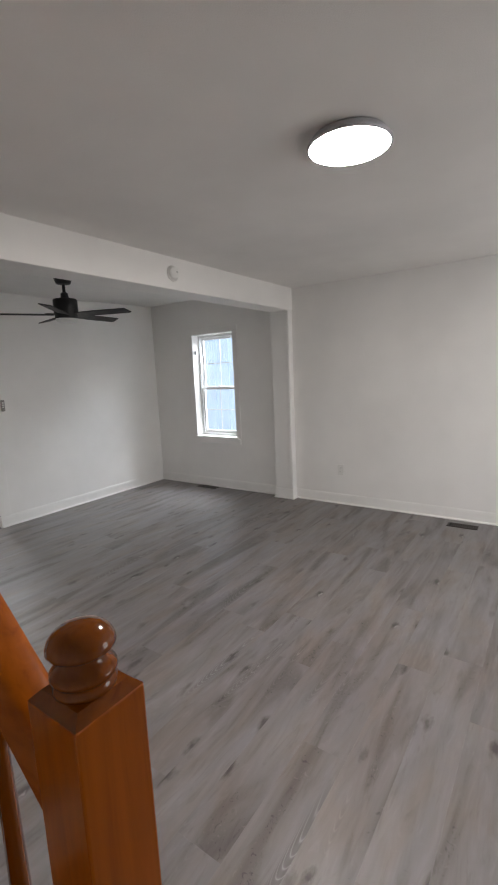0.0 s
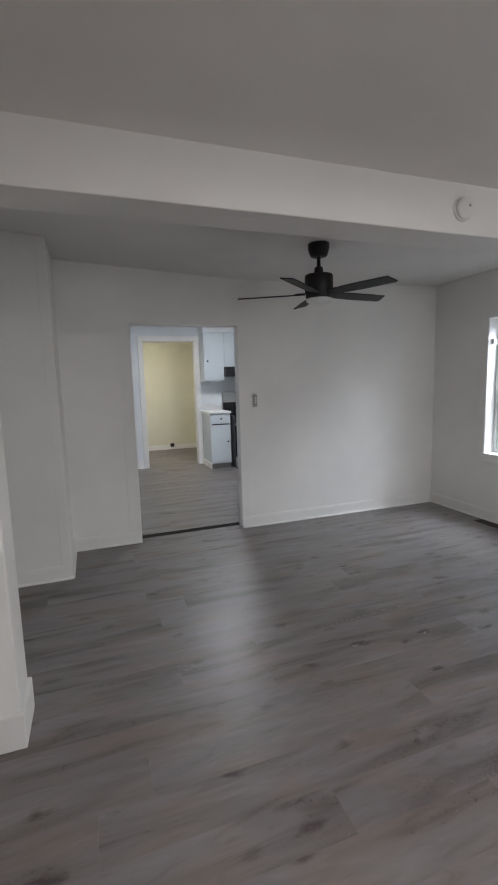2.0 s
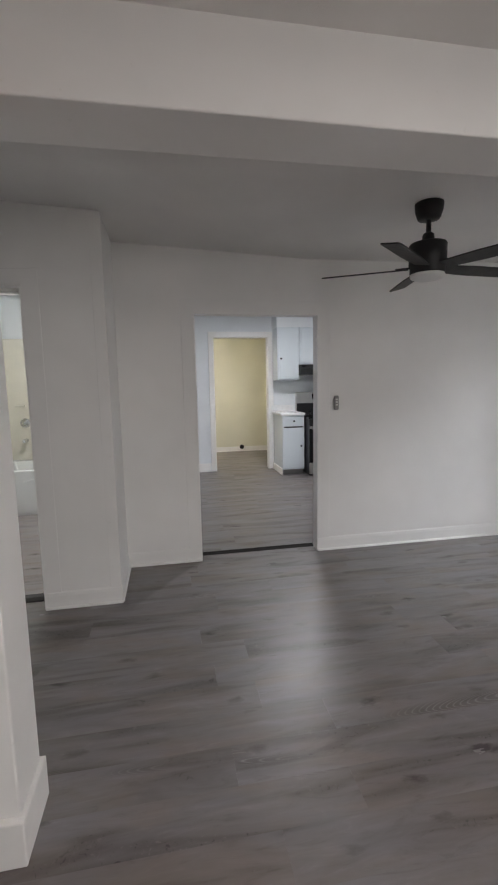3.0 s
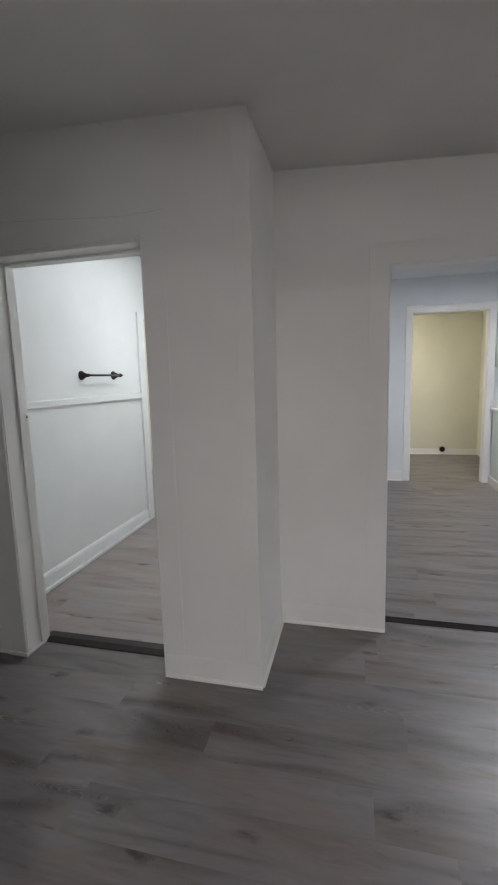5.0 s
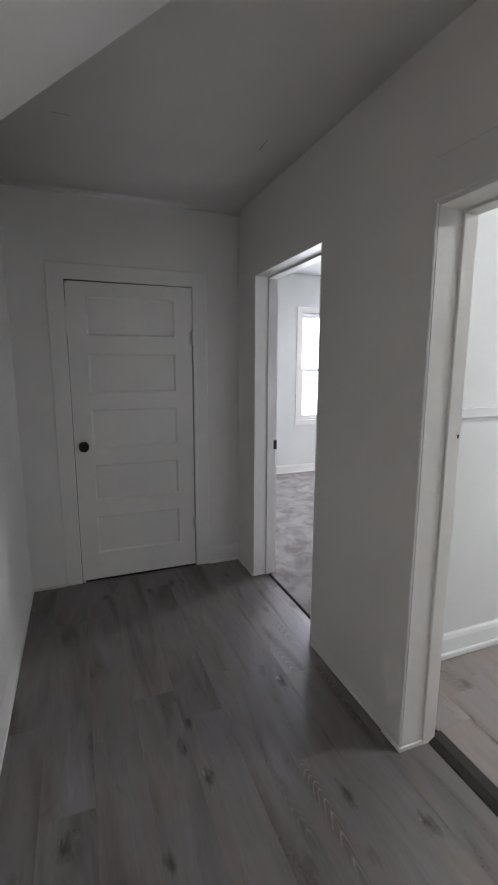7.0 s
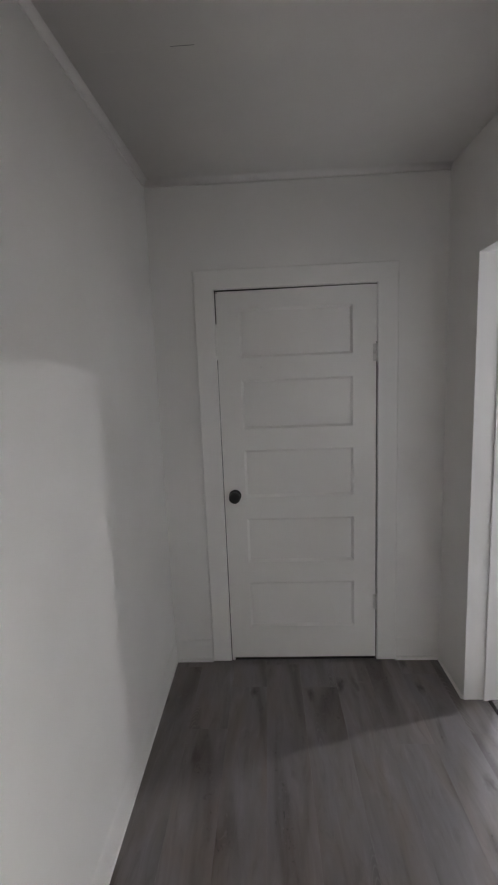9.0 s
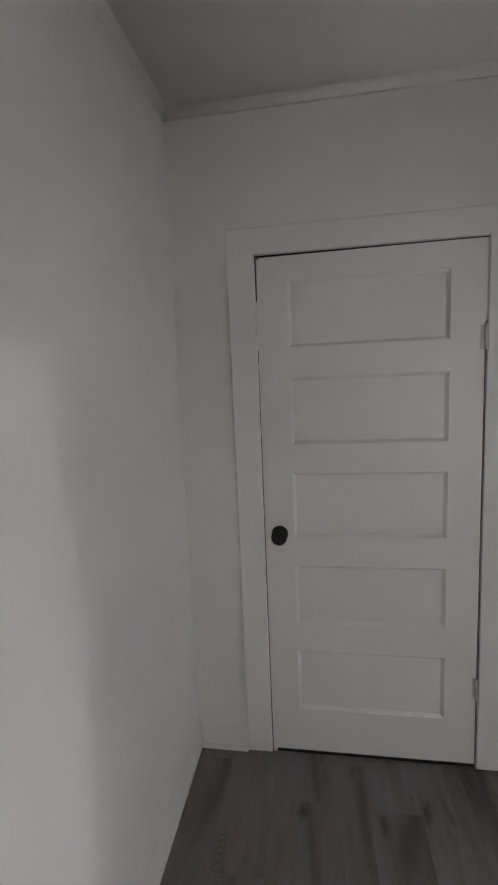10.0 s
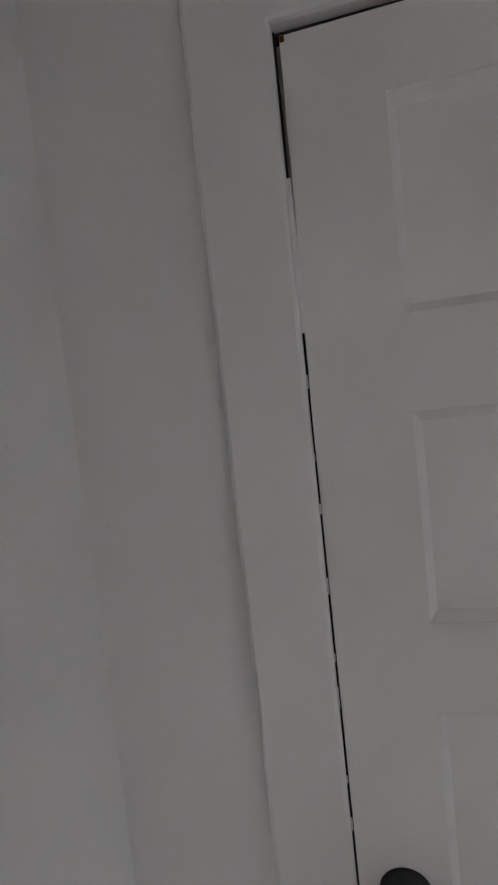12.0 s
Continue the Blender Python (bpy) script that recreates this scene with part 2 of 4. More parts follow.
PLASTIC = plain("white_plastic", (0.76, 0.75, 0.72), 0.35, 0, 0.03, 20.0, 0.02)
GREYP = plain("grey_plastic", (0.30, 0.29, 0.28), 0.4, 0, 0.05, 20.0, 0.02)
TUBM = plain("tub_acrylic", (0.82, 0.82, 0.80), 0.16, 0, 0.02, 6.0, 0)
SURROUND = plain("surround_acrylic", (0.74, 0.70, 0.60), 0.22, 0, 0.03, 6.0, 0)
VENT = plain("brown_register", (0.040, 0.032, 0.027), 0.45, 0.4, 0.15, 40.0)
# near-black: shade painted into gaps and holes, also cracks and dark edge strips
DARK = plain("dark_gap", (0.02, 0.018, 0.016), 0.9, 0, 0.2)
RIM = plain("grey_rim", (0.42, 0.42, 0.45), 0.4, 0, 0.04, 20.0, 0)
CHROME = plain("chrome", (0.75, 0.75, 0.76), 0.12, 1.0, 0.03)
BRASS = plain("painted_hinge", (0.62, 0.61, 0.58), 0.45, 0.2, 0.15, 60.0)
SIDING = plain("pale_siding", (0.61, 0.78, 0.95), 0.6, 0, 0.05, 3.0, 0.1)
TREAD = oak_material("oak_tread", 0)
RISER = paint("riser_paint", (0.74, 0.73, 0.70), 0.5)
GRASS = plain("winter_grass", (0.10, 0.11, 0.06), 0.95, 0, 0.4, 4.0, 0.6)
GLASS = glass_material("window_glass")
LAMPGLOW = glowing("lamp_diffuser", (1.0, 0.985, 0.965), 108.0)
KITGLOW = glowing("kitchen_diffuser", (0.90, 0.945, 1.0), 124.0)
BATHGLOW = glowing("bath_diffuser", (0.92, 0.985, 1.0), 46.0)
LAUNDGLOW = glowing("laundry_fill_glow", (1.0, 0.96, 0.88), 140.0)
BEDGLOW = glowing("bedroom_diffuser", (0.87, 0.935, 1.0), 290.0)
DISPLAY = glowing("stove_display", (0.9, 0.95, 1.0), 4.0)
DIFFUSER = plain("white_diffuser", (0.70, 0.70, 0.68), 0.35, 0, 0.03, 10.0, 0)


# ---- mesh helpers ----
def add_box(bm, x0, x1, y0, y1, z0, z1, bevel=0.0, seg=2):
    g = bmesh.ops.create_cube(bm, size=1.0)
    vs = g["verts"]
    for v in vs:
        v.co = Vector(((x0 + x1) / 2 + v.co.x * (x1 - x0), (y0 + y1) / 2 + v.co.y * (y1 - y0), (z0 + z1) / 2 + v.co.z * (z1 - z0)))
    if bevel:
        es = list({e for v in vs for e in v.link_edges})
        bmesh.ops.bevel(bm, geom=es, offset=bevel, segments=seg, affect="EDGES", profile=0.5)
    return bm


def box(x0, x1, y0, y1, z0, z1, bevel=0.0, seg=2):
    return add_box(bmesh.new(), x0, x1, y0, y1, z0, z1, bevel, seg)


def add_lathe(bm, profile, m=None, steps=32):
    """A turned solid from (radius, height) pairs round z, moved by m."""
    m = m or Matrix()
    rings = []
    for r, z in profile:
        rings.append([bm.verts.new(m @ Vector((r * math.cos(2 * math.pi * i / steps), r * math.sin(2 * math.pi * i / steps), z))) for i in range(steps)])
    for a, b in zip(rings, rings[1:]):
        for i in range(steps):
            f = bm.faces.new((a[i], a[(i + 1) % steps], b[(i + 1) % steps], b[i]))
            f.smooth = True
    bm.faces.new(list(reversed(rings[0])))
    bm.faces.new(rings[-1])
    return bm


def lathe(profile, m=None, steps=32):
    return add_lathe(bmesh.new(), profile, m, steps)


def add_prism(bm, pts, axis, a, b):
    """A flat outline of (u, v) pairs drawn out along an axis from a to b."""
    def place(u, v, w):
        return ((w, u, v), (u, w, v), (u, v, w))[axis]
    lo = [bm.verts.new(place(u, v, a)) for u, v in pts]
    hi = [bm.verts.new(place(u, v, b)) for u, v in pts]
    n = len(pts)
    bm.faces.new(lo)
    bm.faces.new(list(reversed(hi)))
    for i in range(n):
        bm.faces.new((lo[i], lo[(i + 1) % n], hi[(i + 1) % n], hi[i]))
    bmesh.ops.recalc_face_normals(bm, faces=bm.faces)
    return bm


def prism(pts, axis, a, b):
    return add_prism(bmesh.new(), pts, axis, a, b)


def finish(name, bm, mat):
    me = bpy.data.meshes.new(name)
    bm.to_mesh(me)
    bm.free()
    me.materials.append(mat)
    return new(name, me)


def part(name, bm, mat, parent, label=""):
    ob = finish(name, bm, mat)
    ob.parent = parent
    # keeps a part where it was drawn although its thing's origin lies elsewhere
    ob.matrix_parent_inverse = Matrix.Translation(-parent.location)
    return tagged(ob, label)


def thing(name, at, label, category, group="", kind=""):
    ob = new(name)
    ob.location = at
    ob.empty_display_size = 0.05
    return tagged(ob, label, category, group, kind)


def structure(name, bm, mat, label, category):
    return tagged(finish(name, bm, mat), label, category, kind="structure")


def wall_along(axis, a0, a1, t0, t1, z0, z1, openings=()):
    """A wall along x (axis 0) or y (axis 1) from a0 to a1, t0 to t1 thick, with openings (from, to, sill, head)."""
    bm = bmesh.new()

    def piece(p, q, lo, hi):
        if q - p > 1e-4 and hi - lo > 1e-4:
            if axis == 0:
                add_box(bm, p, q, t0, t1, lo, hi)
            else:
                add_box(bm, t0, t1, p, q, lo, hi)
    at = a0
    for p, q, lo, hi in sorted(openings):
        piece(at, p, z0, z1)
        piece(p, q, z0, lo)
        piece(p, q, hi, z1)
        at = q
    piece(at, a1, z0, z1)
    bmesh.ops.remove_doubles(bm, verts=bm.verts, dist=1e-5)
    return bm


# ---- the rooms ----
E_IN, N_IN, B_IN, W_IN, S_IN = 4.68, 5.196, 4.612, -2.38, 3.13
CEIL_S = 2.372
structure("wall_east", wall_along(1, -1.7, 5.34, E_IN, 4.86, 0, 2.7, [(3.825, 4.475, 0.67, 1.985)]), WALL, "off-white painted plaster wall with a window", "wall")
structure("wall_north", wall_along(0, 0.79, E_IN, N_IN, 5.30, 0, 2.7, [(1.37, 2.363, 0, 1.968)]), WALL, "off-white painted wall with a kitchen doorway", "wall")
structure("wall_jog", box(0.65, 0.79, B_IN, 5.34, 0, 2.7), WALL, "off-white painted return of the wall", "wall")
structure("wall_hall_north", wall_along(0, -2.52, 0.65, B_IN, 4.77, 0, 2.8, [(-2.06, -1.21, 0, 2.085), (-0.475, 0.32, 0, 2.015)]), WALL, "off-white painted hall wall with two doorways", "wall")
structure("wall_hall_west", wall_along(1, 3.0, B_IN, -2.52, W_IN, 0, 2.7, [(3.449, 4.266, 0, 2.037)]), WALL, "off-white painted wall at the end of the hall", "wall")
structure("wall_hall_south", wall_along(0, W_IN, 0.61, 3.0, S_IN, 0, 2.7, [(-0.499, 0.299, 1.80, 2.69)]), WALL, "off-white painted hall wall beside the stairs", "wall")
structure("wall_south", wall_along(0, -0.72, E_IN, -1.7, -1.56, 0, 2.7, [(2.35, 4.15, 0.75, 2.1)]), WALL, "off-white painted wall with an opening for the unseen front window", "wall")
structure("wall_west", box(-0.72, -0.58, -1.56, 3.0, 0, 2.7), WALL, "plain off-white painted wall", "wall")
# closet behind the panelled door
structure("wall_closet", wall_along(1, 2.9, 4.6, -3.2, -3.1, 0, 2.4), WALL, "plain closet wall", "wall")
structure("wall_closet_side", box(-3.1, -2.52, 2.9, 3.0, 0, 2.4), WALL, "plain closet side wall", "wall")
structure("ceiling_closet", box(-3.2, -2.52, 2.9, 4.6, 2.4, 2.45), CEIL, "plain closet ceiling", "ceiling")

structure("ceiling_south", box(-0.58, E_IN, -1.56, 2.99, CEIL_S, CEIL_S + 0.1), CEIL, "flat painted living room ceiling", "ceiling")


def sloped_ceiling():
    bm = bmesh.new()
    xs = ((-2.52, 2.565), (-0.5, 2.53), (0.8, 2.465), (2.3, 2.388), (3.2, 2.392), (E_IN, 2.43))
    rows = [[bm.verts.new((x, y, z)) for x, z in xs] for y in (2.995, 5.19)]
    top = [[bm.verts.new((x, y, z + 0.08)) for x, z in xs] for y in (2.995, 5.19)]
    for i in range(len(xs) - 1):
        bm.faces.new((rows[0][i], rows[1][i], rows[1][i + 1], rows[0][i + 1])).smooth = True
        bm.faces.new((top[0][i], top[0][i + 1], top[1][i + 1], top[1][i])).smooth = True
        for r in (0, 1):
            bm.faces.new((rows[r][i], rows[r][i + 1], top[r][i + 1], top[r][i]))
    bmesh.ops.recalc_face_normals(bm, faces=bm.faces)
    return bm


structure("ceiling_north", sloped_ceiling(), CEIL, "old painted ceiling that rises towards the hall", "ceiling")

# the beam, its post and the pilaster at the hall corner
structure("beam", box(0.45, E_IN, 2.98, 3.21, 2.135, 2.62, 0.006), WALL, "painted boxed ceiling beam", "beam")
post = structure("post", box(4.585, E_IN, 2.985, 3.215, 0, 2.135, 0.008), TRIM, "white boxed post under the beam", "post")
part("base_block", box(4.5805, E_IN - 0.001, 2.980, 3.220, 0, 0.118, 0.003), TRIM, post)
part("shoe_moulding", box(4.566, E_IN - 0.001, 2.965, 3.234, 0, 0.017, 0.007), TRIM, post)
part("corner_strip", box(4.577, 4.62, 2.977, 3.02, 0.1185, 2.133, 0.012, 4), TRIM, post)
pil = structure("pilaster", box(0.565, 0.664, 2.99, 3.20, 0, 2.135, 0.006), TRIM, "white cased end of the hall wall", "post")
part("casing_board", box(0.50, 0.574, 2.978, 2.999, 0, 2.134, 0.004), TRIM, pil)
part("casing_board", box(0.574, 0.60, 2.968, 2.989, 0, 2.134, 0.006), TRIM, pil)
part("casing_board", box(0.53, 0.60, 3.201, 3.216, 0, 2.134, 0.004), TRIM, pil)
part("base_block", box(0.49, 0.680, 2.965, 3.214, 0, 0.15, 0.005), TRIM, pil)


# ---- skirting, casings, cove ----
def skirting(axis, a0, a1, face, side, h=0.115, t=0.007, mat=WALL, shoe=0.013):
    """A skirting board along a wall face with a rounded top and a shoe moulding at its foot; side is +1 or -1, the way it sticks out."""
    f, o = face, face + side * t
    pts = [(f, 0), (o, 0), (o, h - 0.03), (o - side * t * 0.35, h - 0.011), (f, h)]
    if axis == 0:
        bm = bmesh.new()
        lo = [bm.verts.new((a0, u, v)) for u, v in pts]
        hi = [bm.verts.new((a1, u, v)) for u, v in pts]
    else:
        bm = bmesh.new()
        lo = [bm.verts.new((u, a0, v)) for u, v in pts]
        hi = [bm.verts.new((u, a1, v)) for u, v in pts]
    n = len(pts)
    bm.faces.new(lo)
    bm.faces.new(list(reversed(hi)))
    for i in range(n):
        bm.faces.new((lo[i], lo[(i + 1) % n], hi[(i + 1) % n], hi[i]))
    bmesh.ops.recalc_face_normals(bm, faces=bm.faces)
    board = structure("baseboard", bm, mat, "white painted baseboard along the wall", "baseboard")
    if shoe:
        arc = [(o + side * shoe * math.cos(a), 0.0004 + shoe * 1.15 * math.sin(a)) for a in [math.pi / 2 * i / 5 for i in range(6)]]
        part("shoe_moulding", prism([(o, 0.0004)] + arc, axis, a0, a1), TRIM, board)
    return board


skirting(1, -1.55, 2.968, E_IN, -1)
skirting(1, 3.23, N_IN, E_IN, -1)
skirting(0, 2.361, E_IN - 0.014, N_IN, -1)
skirting(0, 0.80, 1.374, N_IN, -1)
skirting(1, B_IN + 0.001, N_IN - 0.014, 0.79, 1)
skirting(0, 0.322, 0.803, B_IN, -1)
skirting(0, -1.21, -0.575, B_IN, -1, 0.07, 0.004, shoe=0.010)
skirting(0, W_IN + 0.014, -2.06, B_IN, -1, 0.07, 0.004, shoe=0.010)
skirting(1, 4.366, B_IN, W_IN, 1, 0.13)
skirting(1, S_IN + 0.014, 3.345, W_IN, 1, 0.13)
skirting(0, W_IN, 0.487, S_IN, 1, 0.13, 0.006, shoe=0.006)
skirting(0, -0.56, E_IN - 0.014, -1.56, 1)


def casing(name, axis, a0, a1, head, face, side, w=0.085, t=0.012, mat=TRIM, head_w=None):
    """Door casing on a wall face round an opening from a0 to a1: two uprights and a head."""
    out = [(a0 - w, 0), (a0, 0), (a0, head), (a1, head), (a1, 0), (a1 + w, 0), (a1 + w, head + (head_w or w)), (a0 - w, head + (head_w or w))]
    u0, u1 = sorted((face, face + side * t))
    bm = prism(out, 1 - axis, u0, u1)
    front = [e for e in bm.edges if all(abs((v.co.y if axis == 0 else v.co.x) - (face + side * t)) < 1e-5 for v in e.verts)]
    bmesh.ops.bevel(bm, geom=front, offset=min(0.006, t * 0.75), segments=2, affect="EDGES", profile=0.5)
    return structure(name, bm, mat, "white painted door casing", "door casing")


casing("trim_kitchen_door", 0, 1.37, 2.363, 1.968, N_IN, -1, 0.10, 0.003, mat=WALL)
casing("trim_bath_door", 0, -0.475, 0.32, 2.015, B_IN, -1, 0.10, 0.002, mat=WALL)
casing("trim_closet_door", 1, 3.449, 4.266, 2.037, W_IN, 1, 0.105, 0.012, head_w=0.098)


def jamb(name, a0, a1, head, y0, y1, stop_at=None, mat=TRIM):
    """Jamb lining with a door stop, in an opening of a wall along x."""
    st = structure(name, bmesh.new(), mat, "white painted door jamb", "door jamb")
    t = 0.006
    part("side", box(a0, a0 + t, y0 - 0.003, y1, 0, head - t), mat, st)
    part("side", box(a1 - t, a1, y0 - 0.003, y1, 0, head - t), mat, st)
    part("head", box(a0, a1, y0 - 0.003, y1, head - t, head), mat, st)
    if stop_at is None:
        return st
    s = 0.012
    part("stop", box(a0 + t, a0 + t + s, stop_at, y1 - 0.004, 0, head - t - s, 0.003), mat, st)
    part("stop", box(a1 - t - s, a1 - t, stop_at, y1 - 0.004, 0, head - t - s, 0.003), mat, st)
    part("stop", box(a0 + t, a1 - t, stop_at, y1 - 0.004, head - t - s, head - t, 0.003), mat, st)
    return st


jb = jamb("jamb_bath_door", -0.475, 0.32, 2.015, B_IN, 4.77, 4.705)
part("bead", box(-0.485, -0.470, B_IN - 0.014, B_IN - 0.004, 0.0, 2.02, 0.004), TRIM, jb)
part("bead", box(-0.487, 0.332, B_IN - 0.014, B_IN - 0.004, 2.0205, 2.034, 0.004), TRIM, jb)
part("strike_plate", box(-0.4575, -0.4555, 4.742, 4.760, 1.235, 1.278, 0.0005), TRIM, jb, "painted strike plate")
# no real hole: a dark box paints its shade
part("latch_hole", box(-0.4555, -0.4545, 4.748, 4.755, 1.249, 1.263), DARK, jb)
jr = jamb("jamb_bedroom_door", -2.06, -1.21, 2.085, B_IN, 4.77, 4.70)
part("strike_plate", box(-2.0425, -2.0395, 4.748, 4.772, 0.93, 0.995, 0.001), BLACK, jr, "black strike plate")
jamb("jamb_kitchen_door", 1.37, 2.363, 1.968, N_IN, 5.30)


def cove(axis, a0, a1, face, side, z0, z1, r=0.04):
    """A small plaster cove between a wall and the ceiling; z0 and z1 at its two ends."""
    bm = bmesh.new()
    pts = [(0, 0.004), (0, -r - 0.004), (0.006, -r - 0.004)] + [(r - r * math.cos(a), -r + r * math.sin(a)) for a in [math.pi / 2 * i / 6 for i in range(7)]] + [(r + 0.004, 0.004)]
    ends = []
    for at, z in ((a0, z0), (a1, z1)):
        ends.append([bm.verts.new((at, face + side * u, z + v) if axis == 0 else (face + side * u, at, z + v)) for u, v in pts])
    n = len(pts)
    bm.faces.new(ends[0])
    bm.faces.new(list(reversed(ends[1])))
    for i in range(n):
        bm.faces.new((ends[0][i], ends[0][(i + 1) % n], ends[1][(i + 1) % n], ends[1][i])).smooth = 2 < i < n - 2
    bmesh.ops.recalc_face_normals(bm, faces=bm.faces)
    return structure("trim_cove", bm, CEIL, "painted plaster cove", "cove")


structure("trim_corner_board", box(0.725, 0.797, B_IN - 0.0025, B_IN + 0.02, 0, 2.46, 0.0022), WALL, "painted corner board of the wall end", "trim")
structure("trim_corner_return", box(0.7905, 0.7955, B_IN + 0.0205, 4.68, 0, 2.46, 0.002), WALL, "painted corner board return", "trim")
part("foot_moulding", box(-0.468, -0.459, B_IN - 0.01, 4.72, 0, 0.02, 0.004), TRIM, jb)
part("foot_moulding", box(-0.575, -0.459, B_IN - 0.022, B_IN - 0.008, 0, 0.02, 0.004), TRIM, jb)

cove(0, W_IN, -0.5, S_IN, 1, 2.562, 2.532, 0.026)
cove(1, S_IN, B_IN, W_IN, 1, 2.562, 2.562, 0.026)
# fine cracks in the old ceiling plaster
structure("trim_crack", box(-1.4850, -1.4832, 3.457, 3.527, 2.5470, 2.5495), DARK, "hairline crack in the ceiling plaster", "crack")
structure("trim_crack_side", box(-1.46, -1.36, 4.388, 4.3892, 2.5425, 2.5452), GREYP, "hairline crack in the ceiling plaster", "crack")
structure("trim_seam", box(1.366, 1.392, 1.79, 2.15, CEIL_S - 0.0005, CEIL_S + 0.001), CEIL, "faint taped seam in the ceiling", "seam")
structure("trim_crack_long", box(-1.488, -1.4865, 3.25, 3.44, 2.5470, 2.5495), CEIL, "filled plaster seam in the ceiling", "crack")

def plaster_crack(points, face, h):
    """A fine wandering crack on a wall along x, through (x, z) points."""
    rng = random.Random(5)
    line = []
    for (xa, za), (xb, zb) in zip(points, points[1:]):
        line += [(xa + (xb - xa) * i / 7, za + (zb - za) * i / 7 + rng.uniform(-0.0025, 0.0025)) for i in range(7)]
    line.append(points[-1])
    bm = bmesh.new()
    rows = [[bm.verts.new((x, y, z + dz)) for y, dz in ((face + 0.001, 0), (face - 0.0007, 0), (face - 0.0007, h), (face + 0.001, h))] for x, z in line]
    for a, b in zip(rows, rows[1:]):
        for i in range(4):
            bm.faces.new((a[i], a[(i + 1) % 4], b[(i + 1) % 4], b[i]))
    bm.faces.new(rows[0])
    bm.faces.new(list(reversed(rows[-1])))
    bmesh.ops.recalc_face_normals(bm, faces=bm.faces)
    return bm


structure("wall_crack", plaster_crack([(-0.50, 2.160), (-0.20, 2.148), (0.06, 2.131), (0.23, 2.119), (0.43, 2.127)], B_IN, 0.0016), BRASS, "long hairline crack in the plaster above the bathroom door", "crack")
structure("wall_mark", box(-2.068, -2.064, S_IN - 0.001, S_IN + 0.0006, 1.422, 1.426), BRASS, "small grey nick in the wall paint", "wall mark")

# ---- stairs: newel, rail, spindles, steps and the sloping soffit over the hall ----
RISE, SLOPE, Y0 = 0.19, 0.85, 0.99
RUN = RISE / SLOPE


